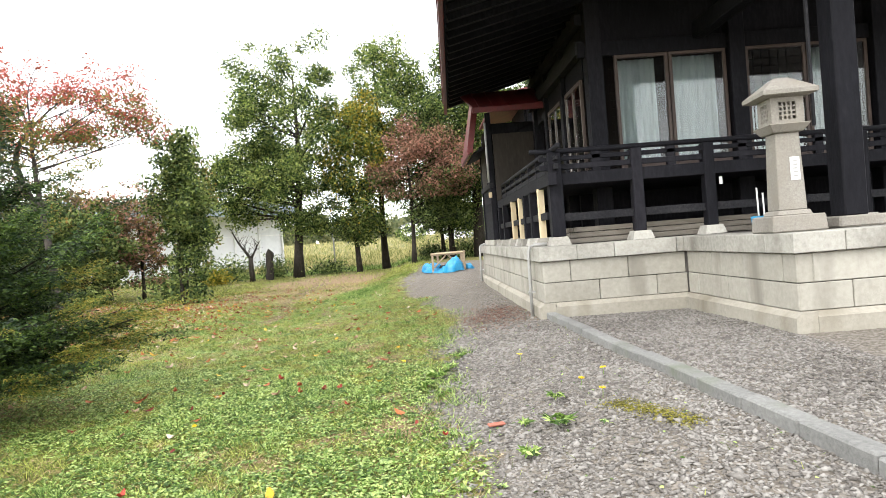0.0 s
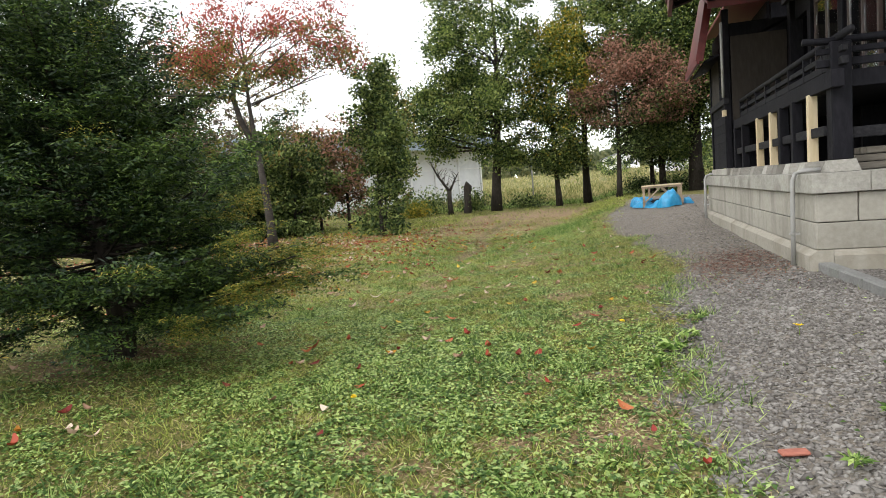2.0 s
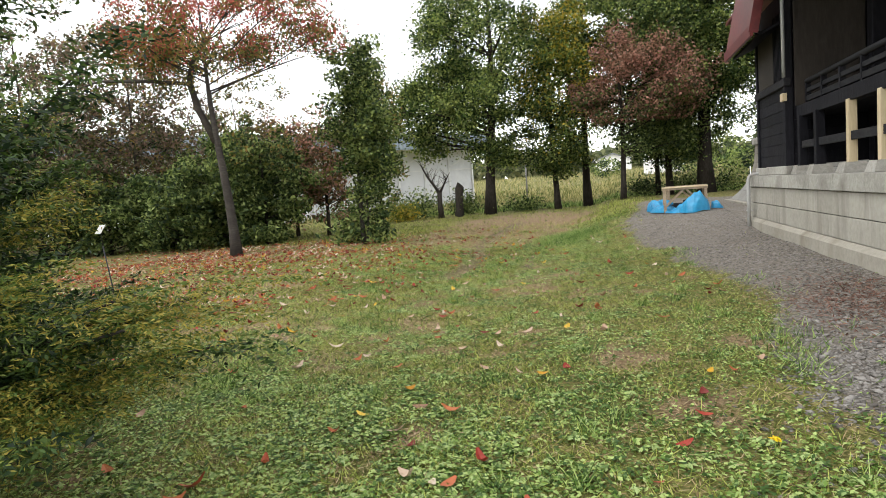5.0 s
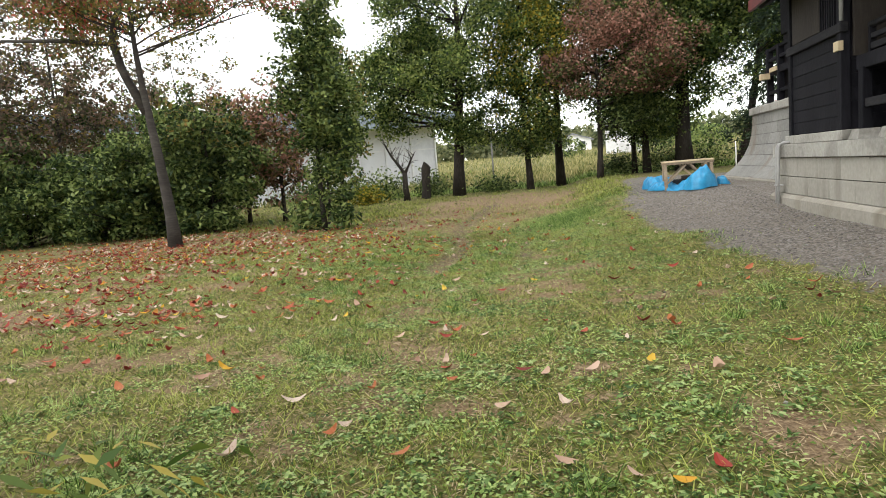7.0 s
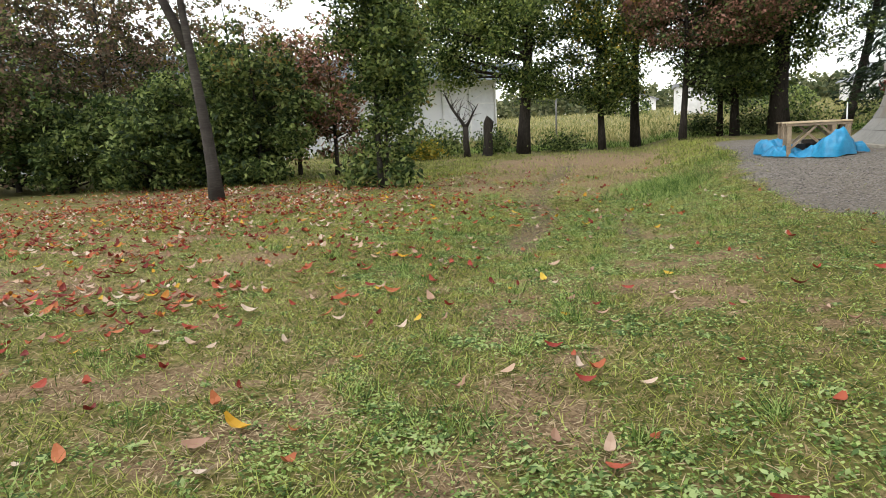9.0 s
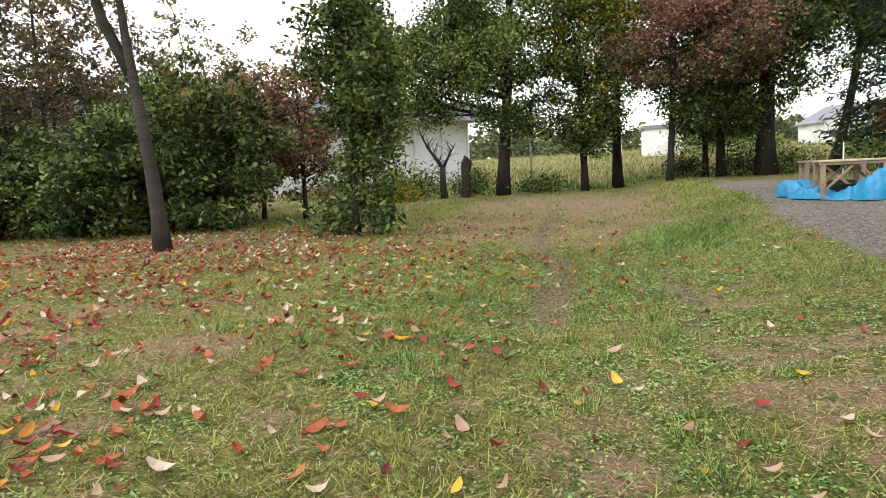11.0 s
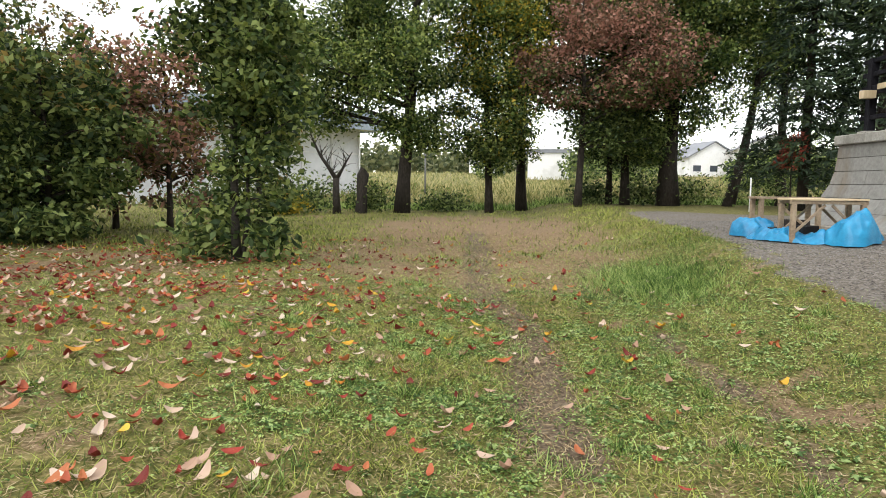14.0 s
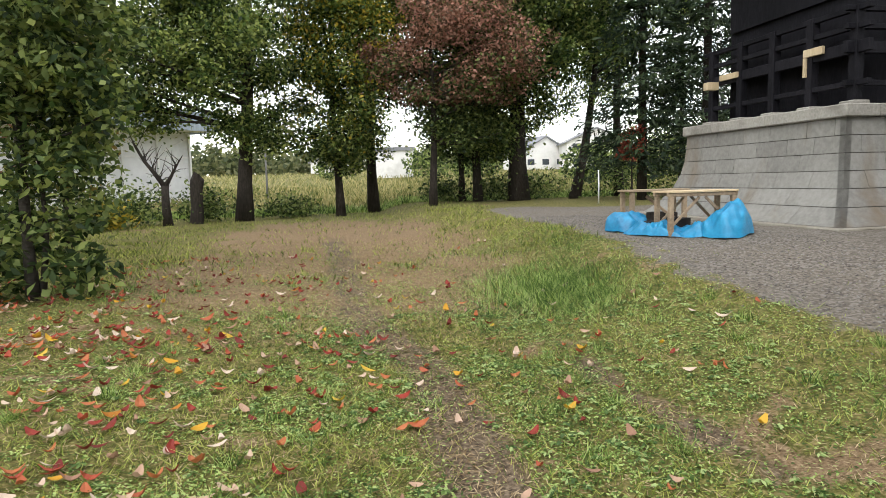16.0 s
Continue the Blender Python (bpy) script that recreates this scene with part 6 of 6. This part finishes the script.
KINDS = []
for mat, lab in ((L_FALLRED, "fallen red cherry leaf on the grass"), (L_FALLPALE, "fallen pale curled cherry leaf on the grass"), (L_FALLYELLOW, "fallen yellow-orange cherry leaf on the grass")):
    for L, W, c in ((0.105, 0.05, 0.18), (0.09, 0.045, 0.42), (0.12, 0.055, 0.3)):
        KINDS.append((*leaf_shape("fallen_leaf", mat, L, W, c), mat, lab))
WEIGHT = np.array([0.21, 0.21, 0.15, 0.13, 0.13, 0.10, 0.03, 0.02, 0.02])


def leaf_density(x, y):
    d = math.exp(-((x + 11.0) / 5.0) ** 2 - ((y - 19.5) / 5.0) ** 2)
    d = max(d, 0.40 * math.exp(-((x + 7.9) / 2.3) ** 2 - ((y - 15) / 4.5) ** 2))
    d = max(d, 0.8 * math.exp(-((x + 7.8) / 1.6) ** 2 - ((y - 13.6) / 1.6) ** 2))
    d = max(d, 0.06 * math.exp(-((x + 3.5) / 4.0) ** 2 - ((y - 11) / 9.0) ** 2))
    return d


near_n, rest = 0, {m: [] for m in range(len(KINDS))}
for x, y in scatter(33000, -20, 0.2, 3.5, 27):
    if random.random() > leaf_density(x, y) * (0.5 + 1.7 * max(0.0, 0.3 + wob(x, y, 0.9, 21.0))) or gravel_cover(x, y) > 0.5:
        continue
    k = int(rng.choice(len(KINDS), p=WEIGHT))
    me, vs, fs, mat, lab = KINDS[k]
    m = pose(x, y, ground(x, y) + 0.028, random.uniform(-22, 22), random.uniform(-22, 22), random.uniform(0, 360)) @ Matrix.Scale(random.uniform(0.65, 1.3), 4)
    if near_n < 280 and x > -9 and y < 18:
        ob = new("fallen_leaf", me)
        ob.matrix_world = m
        tagged(ob, lab, "leaf", "fallen leaves")
        near_n += 1
    else:
        rest[k].append([tuple(m @ Vector(v)) for v in vs])
for k, sets in rest.items():
    if sets:
        _, vs, fs, mat, lab = KINDS[k]
        V = [v for s in sets for v in s]
        Fc = [tuple(i + len(vs) * j for i in f) for j in range(len(sets)) for f in fs]
        tagged(mesh_object("fallen_leaves", V, Fc, mat), "scattered fallen cherry leaves", "leaves", kind="stuff")


# ---- small things on the gravel ----
M_PETAL = leaf_material("dandelion_petal", [(0.75, 0.50, 0.01), (0.82, 0.62, 0.015), (0.85, 0.70, 0.03)], 0.3)
M_CLAY = material("broken_clay", [(0.22, 0.07, 0.05), (0.32, 0.12, 0.085), (0.40, 0.17, 0.12)], 30, 3, 0.9, 0.4)


def dandelion(x, y):
    d = empty("dandelion", "yellow dandelion flower on a short stem", "flower", "dandelions", at=(x, y, ground(x, y)))
    tube_part("stem", [(0, 0, 0), (0.004, 0, 0.05), (0, 0, 0.08)], [0.003, 0.003, 0.003], L_CLOVER, d, 5)
    c = np.array([[0, 0, 0.085]]) + rng.normal(size=(40, 3)) * np.array([0.008, 0.008, 0.003])
    o = unit(np.column_stack([rng.normal(size=(40, 2)), np.zeros(40)]))
    quads("petals", leaves(c + o * 0.012, 0.03, 0.011, 1.0, 0.0, o * 2), M_PETAL, d, "bright yellow petals")


for x, y in ((1.29, 5.55), (1.55, 5.78), (1.36, 5.13), (-2.1, 5.6), (1.0, 7.2), (-0.35, 7.9)):
    dandelion(x, y)


def rosette(x, y, r, n=26):
    z = ground(x, y)
    a = rng.uniform(0, 2 * math.pi, n)
    o = np.stack([np.cos(a), np.sin(a), np.full(n, 0.45)], 1)
    c = np.array([x, y, z + 0.03]) + o * r * rng.uniform(0.35, 0.8, (n, 1))
    return tagged(quads("weed_rosette", leaves(c, r * 0.9, r * 0.28, 0.6, 0.0, o * 3), L_CLOVER), "flat green weed rosette in the gravel", "weed", "gravel weeds")


for x, y, r in ((0.90, 4.65, 0.13), (1.01, 5.33, 0.09), (0.68, 4.86, 0.07), (0.05, 7.0, 0.14), (0.2, 7.4, 0.12), (-0.1, 6.6, 0.12), (0.35, 8.2, 0.1), (0.6, 4.2, 0.09)):
    rosette(x, y, r, 40)
shard = box(-0.07, 0.07, -0.03, 0.03, 0, 0.022, 0.008)
sh = part("tile_shard", shard, M_CLAY)
sh.location = (0.47, 5.04, ground(0.47, 5.04) + 0.012)
sh.rotation_euler = (0, 0, 0.2)
tagged(sh, "broken reddish clay tile shard lying in gravel", "shard")
npts = np.stack([rng.normal(1.15, 0.35, 2600), rng.normal(11.3, 0.8, 2600)], 1)
npts = npts[npts[:, 0] < 1.75]
nz = np.array([ground(x, y) for x, y in npts]) + rng.uniform(0.004, 0.02, len(npts))
M_DUFF = leaf_material("brown_duff", [(0.10, 0.05, 0.035), (0.17, 0.085, 0.06), (0.25, 0.14, 0.10)], 0.1, 0.9)
tagged(quads("brown_duff", leaves(np.column_stack([npts, nz]), 0.06, 0.012, 1.2, 0.0), M_DUFF), "reddish brown dead twigs on the gravel", "litter", kind="stuff")
M_MOSS = leaf_material("yellow_moss", [(0.09, 0.085, 0.015), (0.17, 0.155, 0.022), (0.25, 0.225, 0.04)], 0.15, 0.9)
mpts = np.concatenate([np.stack([rng.normal(1.42 + 0.085 * k, 0.07, 500), rng.normal(4.85 - 0.2 * k, 0.07, 500)], 1) for k in range(4)])
mz = np.array([ground(x, y) for x, y in mpts]) + rng.uniform(0.004, 0.016, len(mpts))
tagged(quads("moss_patch", leaves(np.column_stack([mpts, mz]), 0.018, 0.013, 1.0, 0.0), M_MOSS), "yellow-green moss patch on the gravel", "moss", kind="stuff")
